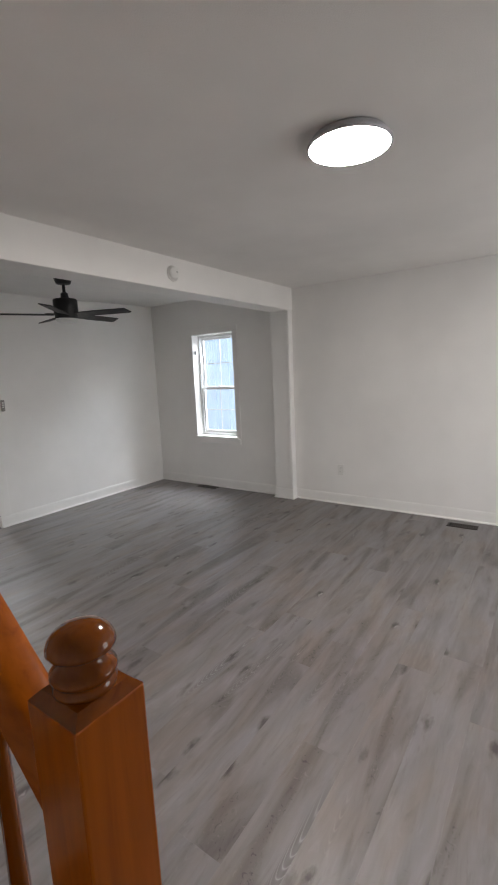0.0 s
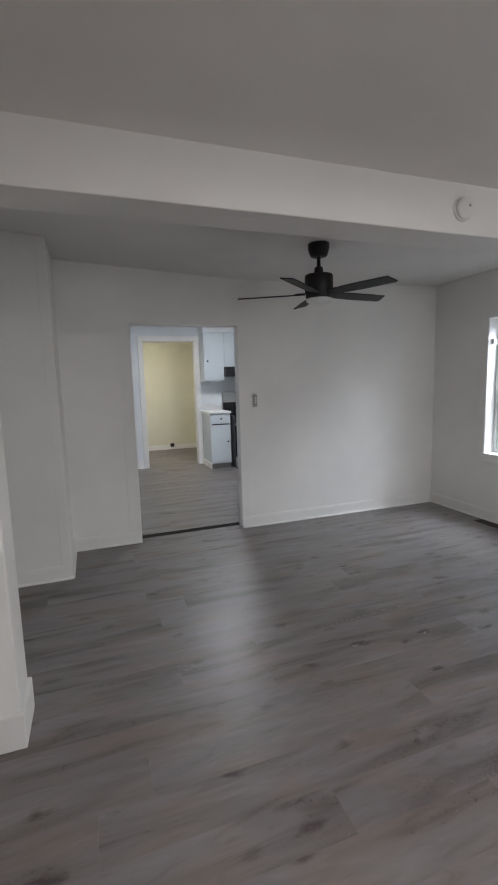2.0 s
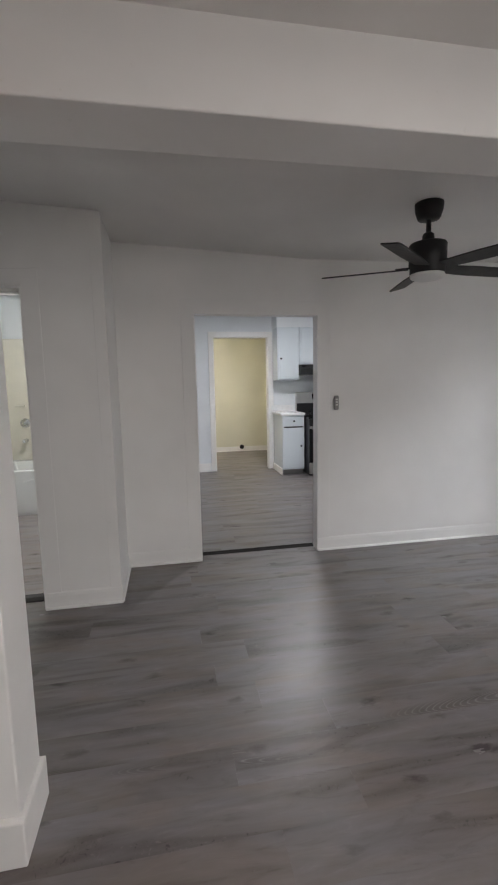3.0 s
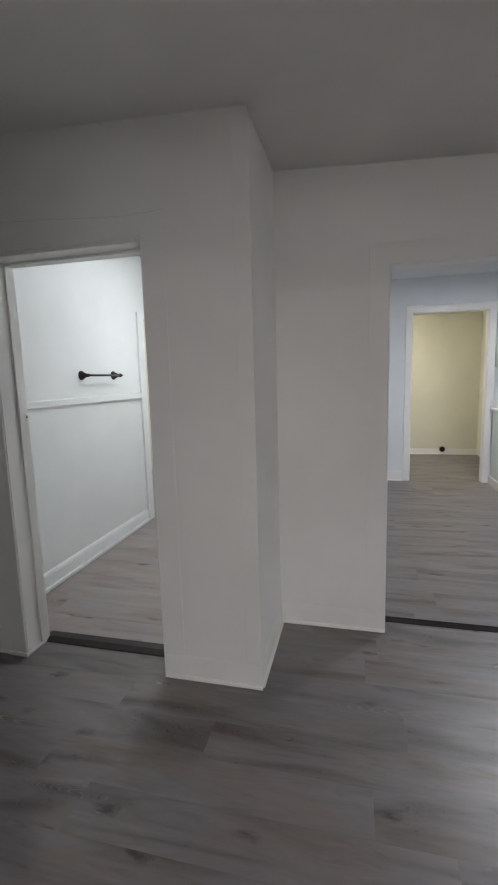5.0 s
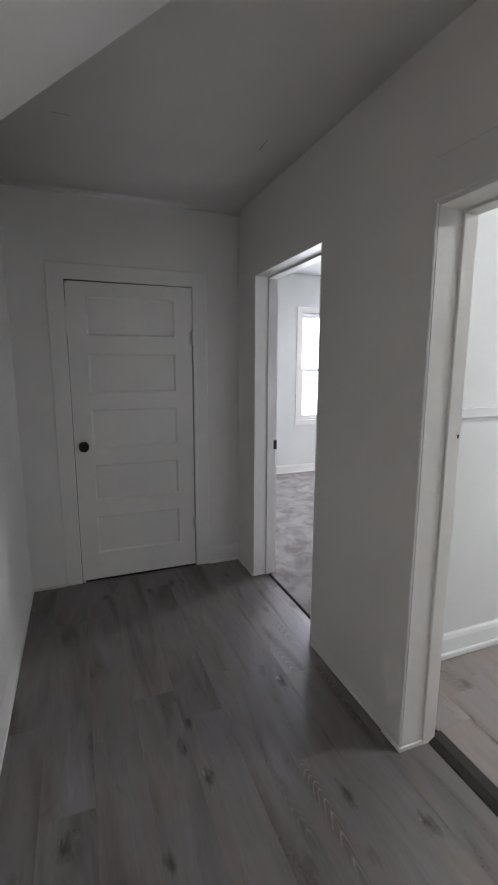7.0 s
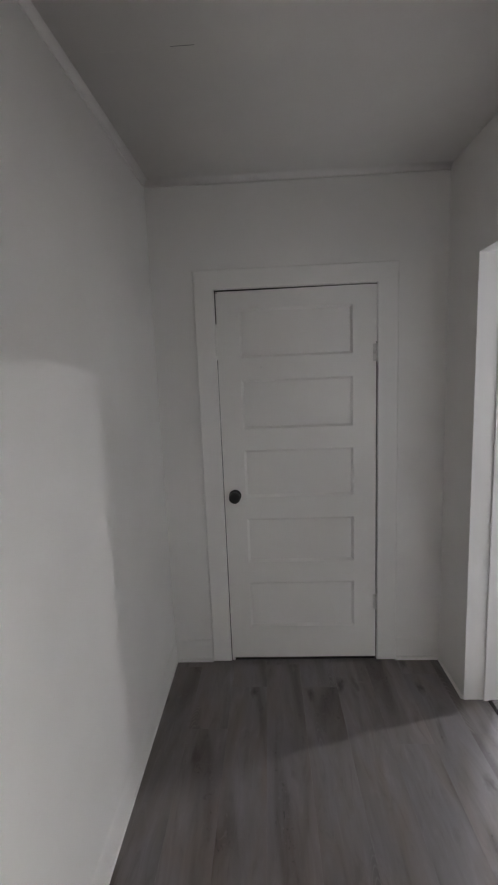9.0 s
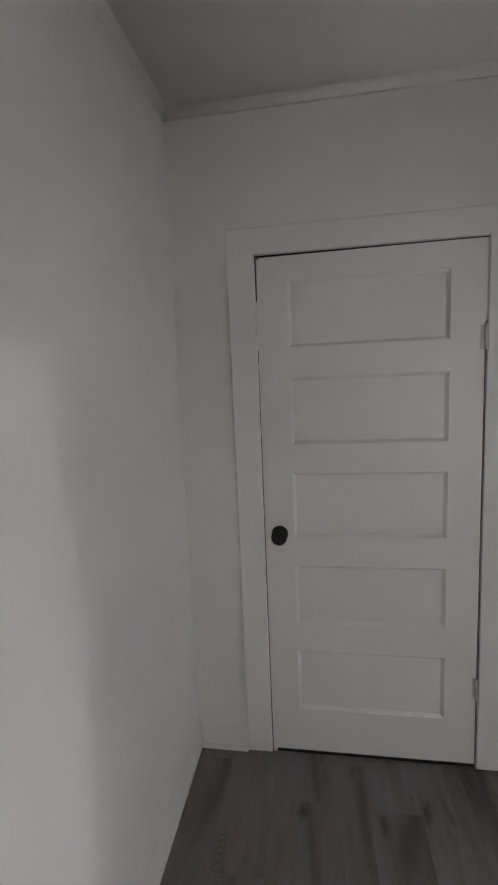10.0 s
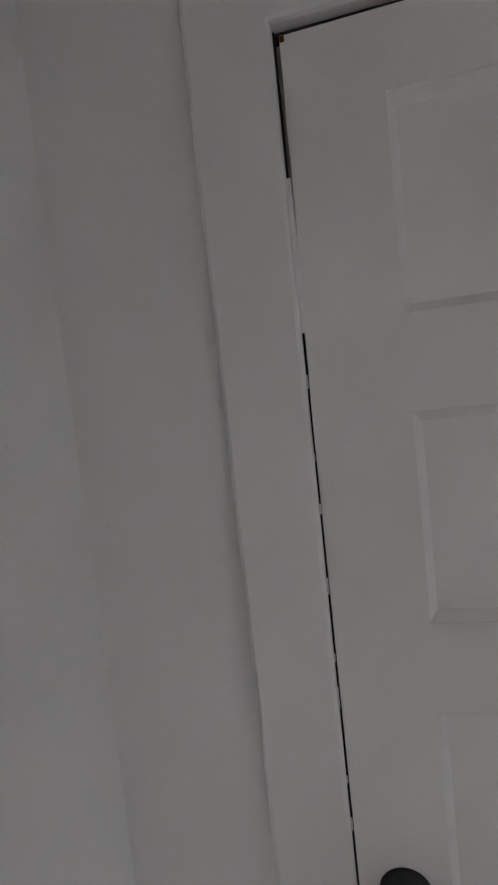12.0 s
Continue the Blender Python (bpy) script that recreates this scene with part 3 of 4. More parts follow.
def staircase():
    st = thing("staircase", (0.0, 1.0, 0.0), "enclosed staircase with honey-stained oak rail and newel", "staircase")
    body = [(Y0 + 0.0, 0.0)]
    n = 9
    for i in range(n):
        body += [(Y0 + i * RUN, (i + 1) * RISE - 0.03), (min(2.998, Y0 + (i + 1) * RUN), (i + 1) * RISE - 0.03)]
    body += [(2.998, SLOPE * (2.998 - 0.96)), (2.0, SLOPE * 1.04), (2.0, 0.0)]
    part("carriage", prism(body, 0, -0.5, 0.45), WALL, st, "painted stair body with a sloping soffit")
    for i in range(n):
        y, z = Y0 + i * RUN, (i + 1) * RISE
        part("tread", box(-0.5, 0.515, y - 0.028, min(2.998, y + RUN), z - 0.0295, z, 0.006), TREAD, st)
        part("riser", box(-0.5, 0.452, y - 0.008, y - 0.0005, z - RISE, z - 0.031), RISER, st)
    # newel: square shaft with a chamfered top, collar and flattened ball
    cx, cy, w = 0.496, 0.956, 0.0465
    newel = part("newel", box(cx - w, cx + w, cy - w, cy + w, 0, 1.1295, 0.003), OAKZ, st, "glossy honey-stained newel post")
    bm = bmesh.new()
    lo = [bm.verts.new((cx + sx * w * 0.985, cy + sy * w * 0.985, 1.1285)) for sx, sy in ((-1, -1), (1, -1), (1, 1), (-1, 1))]
    hi = [bm.verts.new((cx + sx * w * 0.74, cy + sy * w * 0.74, 1.1400)) for sx, sy in ((-1, -1), (1, -1), (1, 1), (-1, 1))]
    bm.faces.new(hi)
    for i in range(4):
        bm.faces.new((lo[i], lo[(i + 1) % 4], hi[(i + 1) % 4], hi[i]))
    bmesh.ops.recalc_face_normals(bm, faces=bm.faces)
    part("shoulder", bm, OAKF, newel)
    prof = [(0.033, 1.137), (0.0358, 1.140), (0.0362, 1.145), (0.0335, 1.149), (0.0325, 1.152), (0.0360, 1.154), (0.0380, 1.158), (0.0372, 1.162), (0.0325, 1.166), (0.0275, 1.171),
            (0.0245, 1.177), (0.0250, 1.182), (0.0300, 1.1845), (0.0370, 1.1862), (0.0390, 1.1890), (0.0388, 1.1920), (0.0365, 1.1985), (0.0312, 1.2055), (0.0235, 1.2110), (0.013, 1.2145), (0.003, 1.2155)]
    part("finial", lathe(prof, Matrix.Translation((cx, cy, 0)), 40), OAKF, newel, "dark glossy turned mushroom-shaped finial")
    # handrail, rising north
    y1, z1, y2 = cy + w, 0.960, 3.0
    sec = [(0.035 * math.copysign(abs(math.cos(a)) ** 0.6, math.cos(a)), 0.038 * math.copysign(abs(math.sin(a)) ** 0.6, math.sin(a))) for a in [2 * math.pi * i / 28 for i in range(28)]]
    bm = bmesh.new()
    k = math.sqrt(1 + SLOPE ** 2)
    a = [bm.verts.new((cx + u, y1, z1 + v * k)) for u, v in sec]
    b = [bm.verts.new((cx + u, y2, z1 + SLOPE * (y2 - y1) + v * k)) for u, v in sec]
    bm.faces.new(a)
    bm.faces.new(list(reversed(b)))
    for i in range(len(sec)):
        bm.faces.new((a[i], a[(i + 1) % len(sec)], b[(i + 1) % len(sec)], b[i])).smooth = True
    bmesh.ops.recalc_face_normals(bm, faces=bm.faces)
    part("handrail", bm, OAKY, st, "moulded honey-stained handrail")
    for i in range(1, 9):
        y = Y0 + (i - 0.5) * RUN + 0.11
        z = i * RISE
        top = z1 + SLOPE * (y - y1) - 0.03
        h = top - z
        sp = [(0.016, 0), (0.016, 0.12 * h), (0.011, 0.14 * h), (0.017, 0.17 * h), (0.013, 0.22 * h), (0.017, 0.4 * h), (0.0125, 0.80 * h), (0.0175, 0.815 * h), (0.0175, 0.83 * h), (0.013, 0.845 * h), (0.020, 0.92 * h), (0.029, 0.985 * h), (0.030, h + 0.02)]
        part("spindle", lathe(sp, Matrix.Translation((cx, y, z)), 14), OAKF, st)


staircase()
structure("wall_stair_soffit", prism([(3.0, SLOPE * (3.0 - 0.96)), (3.98, SLOPE * (3.98 - 0.96)), (3.98, 2.68), (3.0, 2.68)], 0, -0.5, 0.30), WALL, "sloping painted soffit of the stairs over the hall", "soffit")


# ---- east window and what stands outside ----
def sash_window(name, x_in, side, y0, y1, z0, z1, depth, label, cols=2, rows=2, reveal=WALL):
    """A double-hung window in a wall along y; side is +1 when outdoors lies towards +x."""
    wn_ = structure(name, bmesh.new(), VINYL, label, "window")

    def bx(a, b, p, q, lo, hi, bev=0.002):
        u0, u1 = sorted((x_in + side * a, x_in + side * b))
        return box(u0, u1, p, q, lo, hi, bev)
    f = 0.028
    for lo, hi, p, q in ((z0, z1, y0, y0 + f), (z0, z1, y1 - f, y1), (z0, z0 + f, y0 + f, y1 - f), (z1 - f, z1, y0 + f, y1 - f)):
        part("window_frame", bx(depth - 0.01, depth + 0.07, p, q, lo, hi), VINYL, wn_)
    zm = z0 + (z1 - z0) * 0.475
    s = 0.03
    for d, lo, hi in ((depth + 0.005, z0 + f, zm + 0.018), (depth + 0.035, zm - 0.018, z1 - f)):
        sash = part("sash", bx(d, d + 0.026, y0 + f, y1 - f, lo, lo + s + 0.008), VINYL, wn_)
        part("rail", bx(d, d + 0.026, y0 + f, y1 - f, hi - s, hi), VINYL, sash)
        part("stile", bx(d, d + 0.026, y0 + f, y0 + f + s * 0.8, lo + s, hi - s), VINYL, sash)
        part("stile", bx(d, d + 0.026, y1 - f - s * 0.8, y1 - f, lo + s, hi - s), VINYL, sash)
        gy0, gy1, gz0, gz1 = y0 + f + s * 0.8, y1 - f - s * 0.8, lo + s + 0.008, hi - s
        pane = part("pane", bx(d + 0.010, d + 0.014, gy0, gy1, gz0, gz1, 0), GLASS, sash, "clear window glass")
        pane.visible_shadow = False
        for c in range(1, cols):
            yc = gy0 + (gy1 - gy0) * c / cols
            part("grille", bx(d + 0.004, d + 0.009, yc - 0.004, yc + 0.004, gz0, gz1, 0.001), VINYL, sash)
        for r in range(1, rows):
            zc = gz0 + (gz1 - gz0) * r / rows
            part("grille", bx(d + 0.0035, d + 0.0085, gy0, gy1, zc - 0.0045, zc + 0.0045, 0.001), VINYL, sash)
    part("lock", bx(depth - 0.008, depth + 0.008, (y0 + y1) / 2 - 0.03, (y0 + y1) / 2 + 0.03, zm + 0.019, zm + 0.034), VINYL, wn_)
    return wn_


w1 = sash_window("window_1", E_IN, 1, 3.83, 4.47, 0.675, 1.98, 0.115, "white vinyl double-hung window with grilles", 2, 2)
part("window_sill", box(E_IN - 0.022, E_IN + 0.075, 3.80, 4.50, 0.655, 0.6745, 0.004), TRIM, w1)
part("apron", box(E_IN - 0.012, E_IN - 0.0005, 3.76, 4.52, 0.585, 0.654, 0.003), TRIM, w1)
part("side_casing", box(E_IN - 0.008, E_IN - 0.0005, 4.476, 4.55, 0.675, 1.985, 0.003), TRIM, w1)
part("side_casing", box(E_IN - 0.008, E_IN - 0.0005, 3.75, 3.824, 0.675, 1.985, 0.003), TRIM, w1)
part("head_casing", box(E_IN - 0.009, E_IN - 0.0005, 3.75, 4.55, 1.986, 2.06, 0.003), TRIM, w1)
part("blind_bracket", box(E_IN + 0.03, E_IN + 0.07, 4.445, 4.4745, 1.74, 1.79, 0.004), VINYL, w1)

w2 = sash_window("window_2", -4.8, -1, 6.40, 7.32, 0.76, 2.22, 0.03, "bright white double-hung bedroom window", 1, 1)
for nm, b_ in (("side_casing", (6.32, 6.395, 0.76, 2.225)), ("side_casing", (7.325, 7.40, 0.76, 2.225)), ("head_casing", (6.32, 7.40, 2.2255, 2.295)), ("apron", (6.32, 7.40, 0.69, 0.7595))):
    part(nm, box(-4.7995, -4.785, b_[0], b_[1], b_[2], b_[3], 0.003), TRIM, w2)

structure("ground", box(-60, 60, -60, 60, -0.75, -0.55), GRASS, "winter grass around the house", "ground")


def neighbour():
    st = thing("neighbour_house", (8.6, 5.5, -0.55), "neighbouring house with pale vertical siding", "house")
    part("wall", box(8.4, 8.9, -2.0, 16.0, -0.55, 4.6), SIDING, st)
    for i in range(44):
        y = -1.9 + i * 0.41
        part("batten", box(8.38, 8.399, y, y + 0.05, -0.55, 4.6, 0.003), SIDING, st)
    bm = prism([(8.1, 4.55), (8.9, 4.55), (8.9, 5.3)], 1, -2.2, 16.2)
    part("roof", bm, plain("roof_shingle", (0.10, 0.10, 0.11), 0.9, 0, 0.3, 8.0), st)


neighbour()

# ---- kitchen and laundry ----
KC = 2.62
structure("wall_kitchen_north", wall_along(0, 0.65, 5.2, 8.95, 9.08, 0, KC, [(1.905, 2.803, 0, 2.19)]), KITW, "white painted kitchen wall with a laundry doorway", "wall")
structure("wall_kitchen_west", box(0.65, 0.78, 5.341, 8.95, 0, KC), KITW, "white painted kitchen side wall", "wall")
structure("wall_kitchen_east", box(5.07, 5.2, 5.301, 8.95, 0, KC), KITW, "white painted kitchen side wall", "wall")
structure("wall_kitchen_south", add_box(wall_along(0, 0.791, 4.679, 5.301, 5.315, 0, KC, [(1.36, 2.373, 0, 1.978)]), 4.861, 5.07, 5.301, 5.36, 0, KC), KITW, "white painted kitchen face of the wall", "wall")
structure("ceiling_kitchen", box(0.65, 5.2, 5.301, 9.08, KC, KC + 0.08), KITW, "white kitchen ceiling", "ceiling")
structure("wall_laundry_north", box(0.9, 4.4, 11.1, 11.22, 0, 2.6), YELLOW, "pale yellow painted laundry wall", "wall")
structure("wall_laundry_west", box(0.9, 1.02, 9.08, 11.1, 0, 2.6), YELLOW, "pale yellow painted laundry side wall", "wall")
structure("wall_laundry_east", box(3.25, 3.37, 9.08, 11.1, 0, 2.6), YELLOW, "pale yellow painted laundry side wall", "wall")
structure("ceiling_laundry", box(0.9, 4.4, 9.08, 11.22, 2.6, 2.68), YELLOW, "pale yellow laundry ceiling", "ceiling")
casing("trim_laundry_door", 0, 1.905, 2.803, 2.19, 8.95, -1, 0.085, 0.014)
skirting(0, 0.78, 1.815, 8.95, -1, 0.14)
skirting(0, 1.02, 3.25, 11.1, -1, 0.10)
jamb("jamb_laundry_door", 1.905, 2.803, 2.19, 8.95, 9.08)


def knob(parent, x, y, z, mat=BLACK):
    m = Matrix.Translation((x, y, z)) @ Matrix.Rotation(math.pi / 2, 4, "X")
    part("knob", lathe([(0.007, 0), (0.006, 0.012), (0.014, 0.016), (0.016, 0.022), (0.012, 0.028), (0.002, 0.030)], m, 16), mat, parent, "small dark round knob")


def panel_front(x0, x1, z0, z1, yf, t=0.018):
    """A slab cabinet front with a routed edge."""
    bm = box(x0, x1, yf, yf + t, z0, z1, 0.004)
    add_box(bm, x0 + 0.03, x1 - 0.03, yf - 0.004, yf + 0.001, z0 + 0.03, z1 - 0.03, 0.0035)
    return bm


def base_cabinet():
    st = thing("base_cabinet", (3.105, 8.6, 0), "white painted base cabinet with drawer and door", "cabinet")
    part("body", box(2.92, 3.27, 8.345, 8.94, 0.085, 0.935, 0.002), CABP, st)
    part("toe_kick", box(2.93, 3.27, 8.40, 8.93, 0, 0.085), GREYP, st, "grey recessed toe kick")
    part("side_skirting", box(2.903, 2.919, 8.33, 8.94, 0, 0.10, 0.003), TRIM, st)
    d = part("drawer_front", panel_front(2.935, 3.255, 0.765, 0.915, 8.325), CABP, st)
    knob(d, 3.095, 8.321, 0.85)
    d = part("door", panel_front(2.935, 3.255, 0.10, 0.745, 8.325), CABP, st)
    knob(d, 3.21, 8.321, 0.46)
    # near-black strip stands for the shade between drawer and door
    part("drawer_gap_shade", box(2.945, 3.245, 8.3235, 8.3445, 0.7455, 0.7645), DARK, st, "dark strip painting the shade under the drawer")


base_cabinet()
ct = thing("countertop", (3.085, 8.6, 0.935), "white laminate countertop with a low backsplash", "countertop")
part("slab", box(2.89, 3.277, 8.305, 8.93, 0.936, 0.972, 0.006), COUNTER, ct)
part("backsplash", box(2.89, 3.277, 8.931, 8.949, 0.936, 1.07, 0.003), COUNTER, ct)


def stove():
    st = thing("stove", (3.665, 8.5, 0), "stainless steel electric range with black glass oven door", "stove")
    x0, x1, yf = 3.29, 4.04, 8.16
    part("body", box(x0, x1, yf + 0.02, 8.92, 0.02, 0.895, 0.004), ENAMEL, st)
    part("cooktop", box(x0 - 0.003, x1 + 0.003, yf + 0.005, 8.86, 0.896, 0.912, 0.005), BLACKGLASS, st, "black glass cooktop")
    bg = part("backguard", box(x0, x1, 8.86, 8.93, 0.90, 1.285, 0.01), STEEL, st, "stainless backguard")
    part("lower_panel", box(x0 + 0.004, x1 - 0.004, 8.852, 8.862, 0.913, 1.10, 0.003), ENAMEL, bg)
    part("display", box(x0 + 0.27, x0 + 0.56, 8.853, 8.861, 1.165, 1.255, 0.004), BLACKGLASS, bg)
    part("clock", box(x0 + 0.36, x0 + 0.42, 8.8505, 8.8532, 1.20, 1.232, 0.0005), DISPLAY, bg, "lit clock digits")
    part("control_strip", box(x0, x1, yf, yf + 0.0195, 0.78, 0.885, 0.004), ENAMEL, st)
    for i in range(5):
        m = Matrix.Translation((x0 + 0.14 + i * 0.125, yf, 0.835)) @ Matrix.Rotation(math.pi / 2, 4, "X")
        part("dial", lathe([(0.024, 0), (0.022, 0.018), (0.019, 0.022), (0.002, 0.023)], m, 20), STEEL, st)
    dr = part("oven_door", box(x0, x1, yf - 0.004, yf + 0.0195, 0.215, 0.775, 0.005), BLACKGLASS, st, "black glass oven door")
    part("trim_band", box(x0, x1, yf - 0.008, yf - 0.0045, 0.738, 0.775, 0.001), STEEL, dr)
    hb = box(x0 + 0.03, x1 - 0.03, yf - 0.055, yf - 0.035, 0.725, 0.752, 0.008)
    for hx in (x0 + 0.05, x1 - 0.08):
        add_box(hb, hx, hx + 0.03, yf - 0.04, yf - 0.006, 0.728, 0.749, 0.003)
    part("handle", hb, STEEL, dr)
    part("storage_drawer", box(x0, x1, yf - 0.002, yf + 0.0195, 0.035, 0.205, 0.004), STEEL, st)
    for fx in (x0 + 0.05, x1 - 0.05):
        for fy in (yf + 0.08, 8.85):
            part("foot", lathe([(0.018, 0), (0.018, 0.02)], Matrix.Translation((fx, fy, 0)), 12), ENAMEL, st)


stove()


def wall_cabinet(x0, x1, z0, z1, label, doors):
    st = thing("wall_cabinet", ((x0 + x1) / 2, 8.78, z0), label, "cabinet", "kitchen wall cabinets")
    part("body", box(x0, x1, 8.62, 8.948, z0, z1, 0.002), CABP, st)
    for a, b, kx, kz in doors:
        d = part("door", panel_front(a, b, z0 + 0.02, z1 - 0.004, 8.60), CABP, st)
        knob(d, kx, 8.596, kz)


wall_cabinet(2.917, 3.267, 1.482, 2.31, "white painted wall cabinet with one door", [(2.93, 3.26, 2.97, 1.82)])
wall_cabinet(3.269, 4.075, 1.726, 2.31, "white painted wall cabinet above the range hood", [(3.28, 3.665, 3.62, 1.97), (3.679, 4.065, 3.725, 1.97)])
structure("trim_soffit", box(2.872, 5.07, 8.605, 8.949, 2.3105, KC), KITW, "white boxed soffit above the cabinets", "soffit")
hood = thing("range_hood", (3.665, 8.75, 1.6), "slim black range hood under the cabinet", "range hood")
part("canopy", prism([(8.50, 1.56), (8.948, 1.56), (8.948, 1.724), (8.56, 1.724), (8.50, 1.66)], 0, 3.271, 4.065), ENAMEL, hood)
part("filter", box(3.345, 3.985, 8.58, 8.88, 1.553, 1.5595), STEEL, hood)
for kitchen_thing in ("base_cabinet", "countertop", "stove", "wall_cabinet", "wall_cabinet.001", "range_hood"):
    bpy.data.objects[kitchen_thing].location.x -= 0.036
bpy.data.objects["stove"].location.y -= 0.02
vt = thing("dryer_vent", (2.68, 11.09, 0.1), "round metal dryer vent pipe in the laundry wall", "vent")
part("collar", lathe([(0.05, 0), (0.05, 0.055), (0.046, 0.056), (0.046, 0.03), (0.002, 0.029)], Matrix.Translation((2.68, 11.086, 0.10)) @ Matrix.Rotation(math.pi / 2, 4, "X"), 24), CHROME, vt)
# near-black plug that paints the shade inside the pipe
part("opening", lathe([(0.0455, 0.0), (0.0455, 0.036), (0.002, 0.0365)], Matrix.Translation((2.68, 11.085, 0.10)) @ Matrix.Rotation(math.pi / 2, 4, "X"), 24), DARK, vt)


def disc_light(at, r, glow, label):
    st = thing("ceiling_light", at, label, "ceiling light")
    m = Matrix.Translation(at)
    part("rim", lathe([(r * 0.88, 0), (r * 0.93, -0.010), (r, -0.026), (r, -0.031), (r * 0.985, -0.036), (r * 0.955, -0.0365), (r * 0.955, -0.02), (0.01, -0.018)], m, 64), RIM, st, "thin grey rim")
    part("diffuser", lathe([(r * 0.954, -0.0200), (r * 0.954, -0.0345), (r * 0.90, -0.0375), (0.004, -0.0385)], m, 64), glow, st, "glowing white diffuser")


disc_light((2.035, 1.245, CEIL_S), 0.165, LAMPGLOW, "lit round flush ceiling light with grey rim")
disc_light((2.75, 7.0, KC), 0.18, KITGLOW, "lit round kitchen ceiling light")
# unseen light, added to brighten the yellow laundry walls
disc_light((1.5, 10.0, 2.6), 0.12, LAUNDGLOW, "unseen round light added to brighten the laundry")

# ---- bathroom ----
BC, BF, BW = 2.62, 0.020, -0.84
structure("wall_bath_west", box(-1.06, BW, 4.771, 7.8, 0, BC), BATHW, "white painted bathroom wall", "wall")
structure("wall_bath_north", box(BW, 0.53, 7.67, 7.8, 0, BC), BATHW, "white painted bathroom end wall", "wall")
structure("wall_bath_east", box(0.53, 0.649, 4.771, 7.8, 0, BC), BATHW, "white painted bathroom side wall", "wall")
structure("wall_bath_south", wall_along(0, BW, 0.53, 4.771, 4.785, 0, BC, [(-0.485, 0.33, 0, 2.025)]), BATHW, "white painted bathroom face of the wall", "wall")
structure("ceiling_bath", box(-1.06, 0.649, 4.771, 7.8, BC, BC + 0.08), BATHW, "white bathroom ceiling", "ceiling")
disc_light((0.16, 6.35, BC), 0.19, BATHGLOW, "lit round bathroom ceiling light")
skirting(1, 4.79, 6.755, BW, 1, 0.150, 0.014, BATHTRIM, 0)
structure("trim_shoe", box(BW + 0.0145, BW + 0.032, 4.79, 6.755, BF, BF + 0.032, 0.007), BATHTRIM, "white shoe moulding", "trim")
structure("trim_chair_rail", box(BW + 0.0005, BW + 0.018, 4.79, 6.755, 1.264, 1.314, 0.005), BATHTRIM, "white chair rail on the bathroom wall", "chair rail")
structure("trim_tub_upright", box(BW + 0.0005, BW + 0.022, 6.756, 6.872, BF, 2.075, 0.004), BATHTRIM, "white upright board beside the bathtub", "trim")


def towel_bar():
    st = thing("towel_bar", (BW, 6.05, 1.48), "matte black towel bar on the bathroom wall", "towel bar")
    x, z = BW + 0.065, 1.48
    part("bar", lathe([(0.008, -0.25), (0.008, 0.25)], Matrix.Translation((x, 6.05, z)) @ Matrix.Rotation(math.pi / 2, 4, "X"), 16), BLACK, st)
    for y in (5.82, 6.28):
        part("post", lathe([(0.036, 0), (0.036, 0.007), (0.030, 0.016), (0.019, 0.034), (0.013, 0.052), (0.013, 0.072), (0.004, 0.078)], Matrix.Translation((BW, y, z)) @ Matrix.Rotation(math.pi / 2, 4, "Y"), 24), BLACK, st)
        if y > 6.05:
            part("finial", lathe([(0.012, 0), (0.017, 0.008), (0.010, 0.030), (0.002, 0.060)], Matrix.Translation((x, y, z)) @ Matrix.Rotation(-math.pi / 2, 4, "X"), 16), BLACK, st)


towel_bar()


def bathtub():
    st = thing("bathtub", (-0.2, 7.27, BF), "white bathtub with an arched apron", "bathtub")
    bm = bmesh.new()
    x0, x1, y0, y1, h = BW + 0.001, 0.529, 6.885, 7.668, 0.53
    ring = [[(x0, y0), (x1, y0), (x1, y1), (x0, y1)], [(x0 + 0.07, y0 + 0.09), (x1 - 0.07, y0 + 0.09), (x1 - 0.07, y1 - 0.05), (x0 + 0.07, y1 - 0.05)], [(x0 + 0.16, y0 + 0.15), (x1 - 0.14, y0 + 0.15), (x1 - 0.14, y1 - 0.12), (x0 + 0.16, y1 - 0.12)]]
    zs = (h, h - 0.004, 0.16)
    vs = [[bm.verts.new((x, y, z)) for x, y in r] for r, z in zip(ring, zs)]
    base = [bm.verts.new((x, y, BF)) for x, y in ring[0]]
    for a, b in ((base, vs[0]), (vs[0], vs[1]), (vs[1], vs[2])):
        for i in range(4):
            bm.faces.new((a[i], a[(i + 1) % 4], b[(i + 1) % 4], b[i]))
    bm.faces.new(vs[2])
    bmesh.ops.recalc_face_normals(bm, faces=bm.faces)
    bmesh.ops.bevel(bm, geom=[e for e in bm.edges if e.calc_length() > 0.2 and min(v.co.z for v in e.verts) > 0.08], offset=0.018, segments=3, affect="EDGES", profile=0.5)
    part("basin", bm, TUBM, st)
    # arched relief on the apron
    pts = []
    for i in range(25):
        a = math.pi * i / 24
        pts.append((-0.15 - 0.58 * math.cos(a), 0.06 + 0.38 * math.sin(a) ** 0.6))
    part("apron_arch", prism(pts, 1, 6.873, 6.8845), TUBM, st)


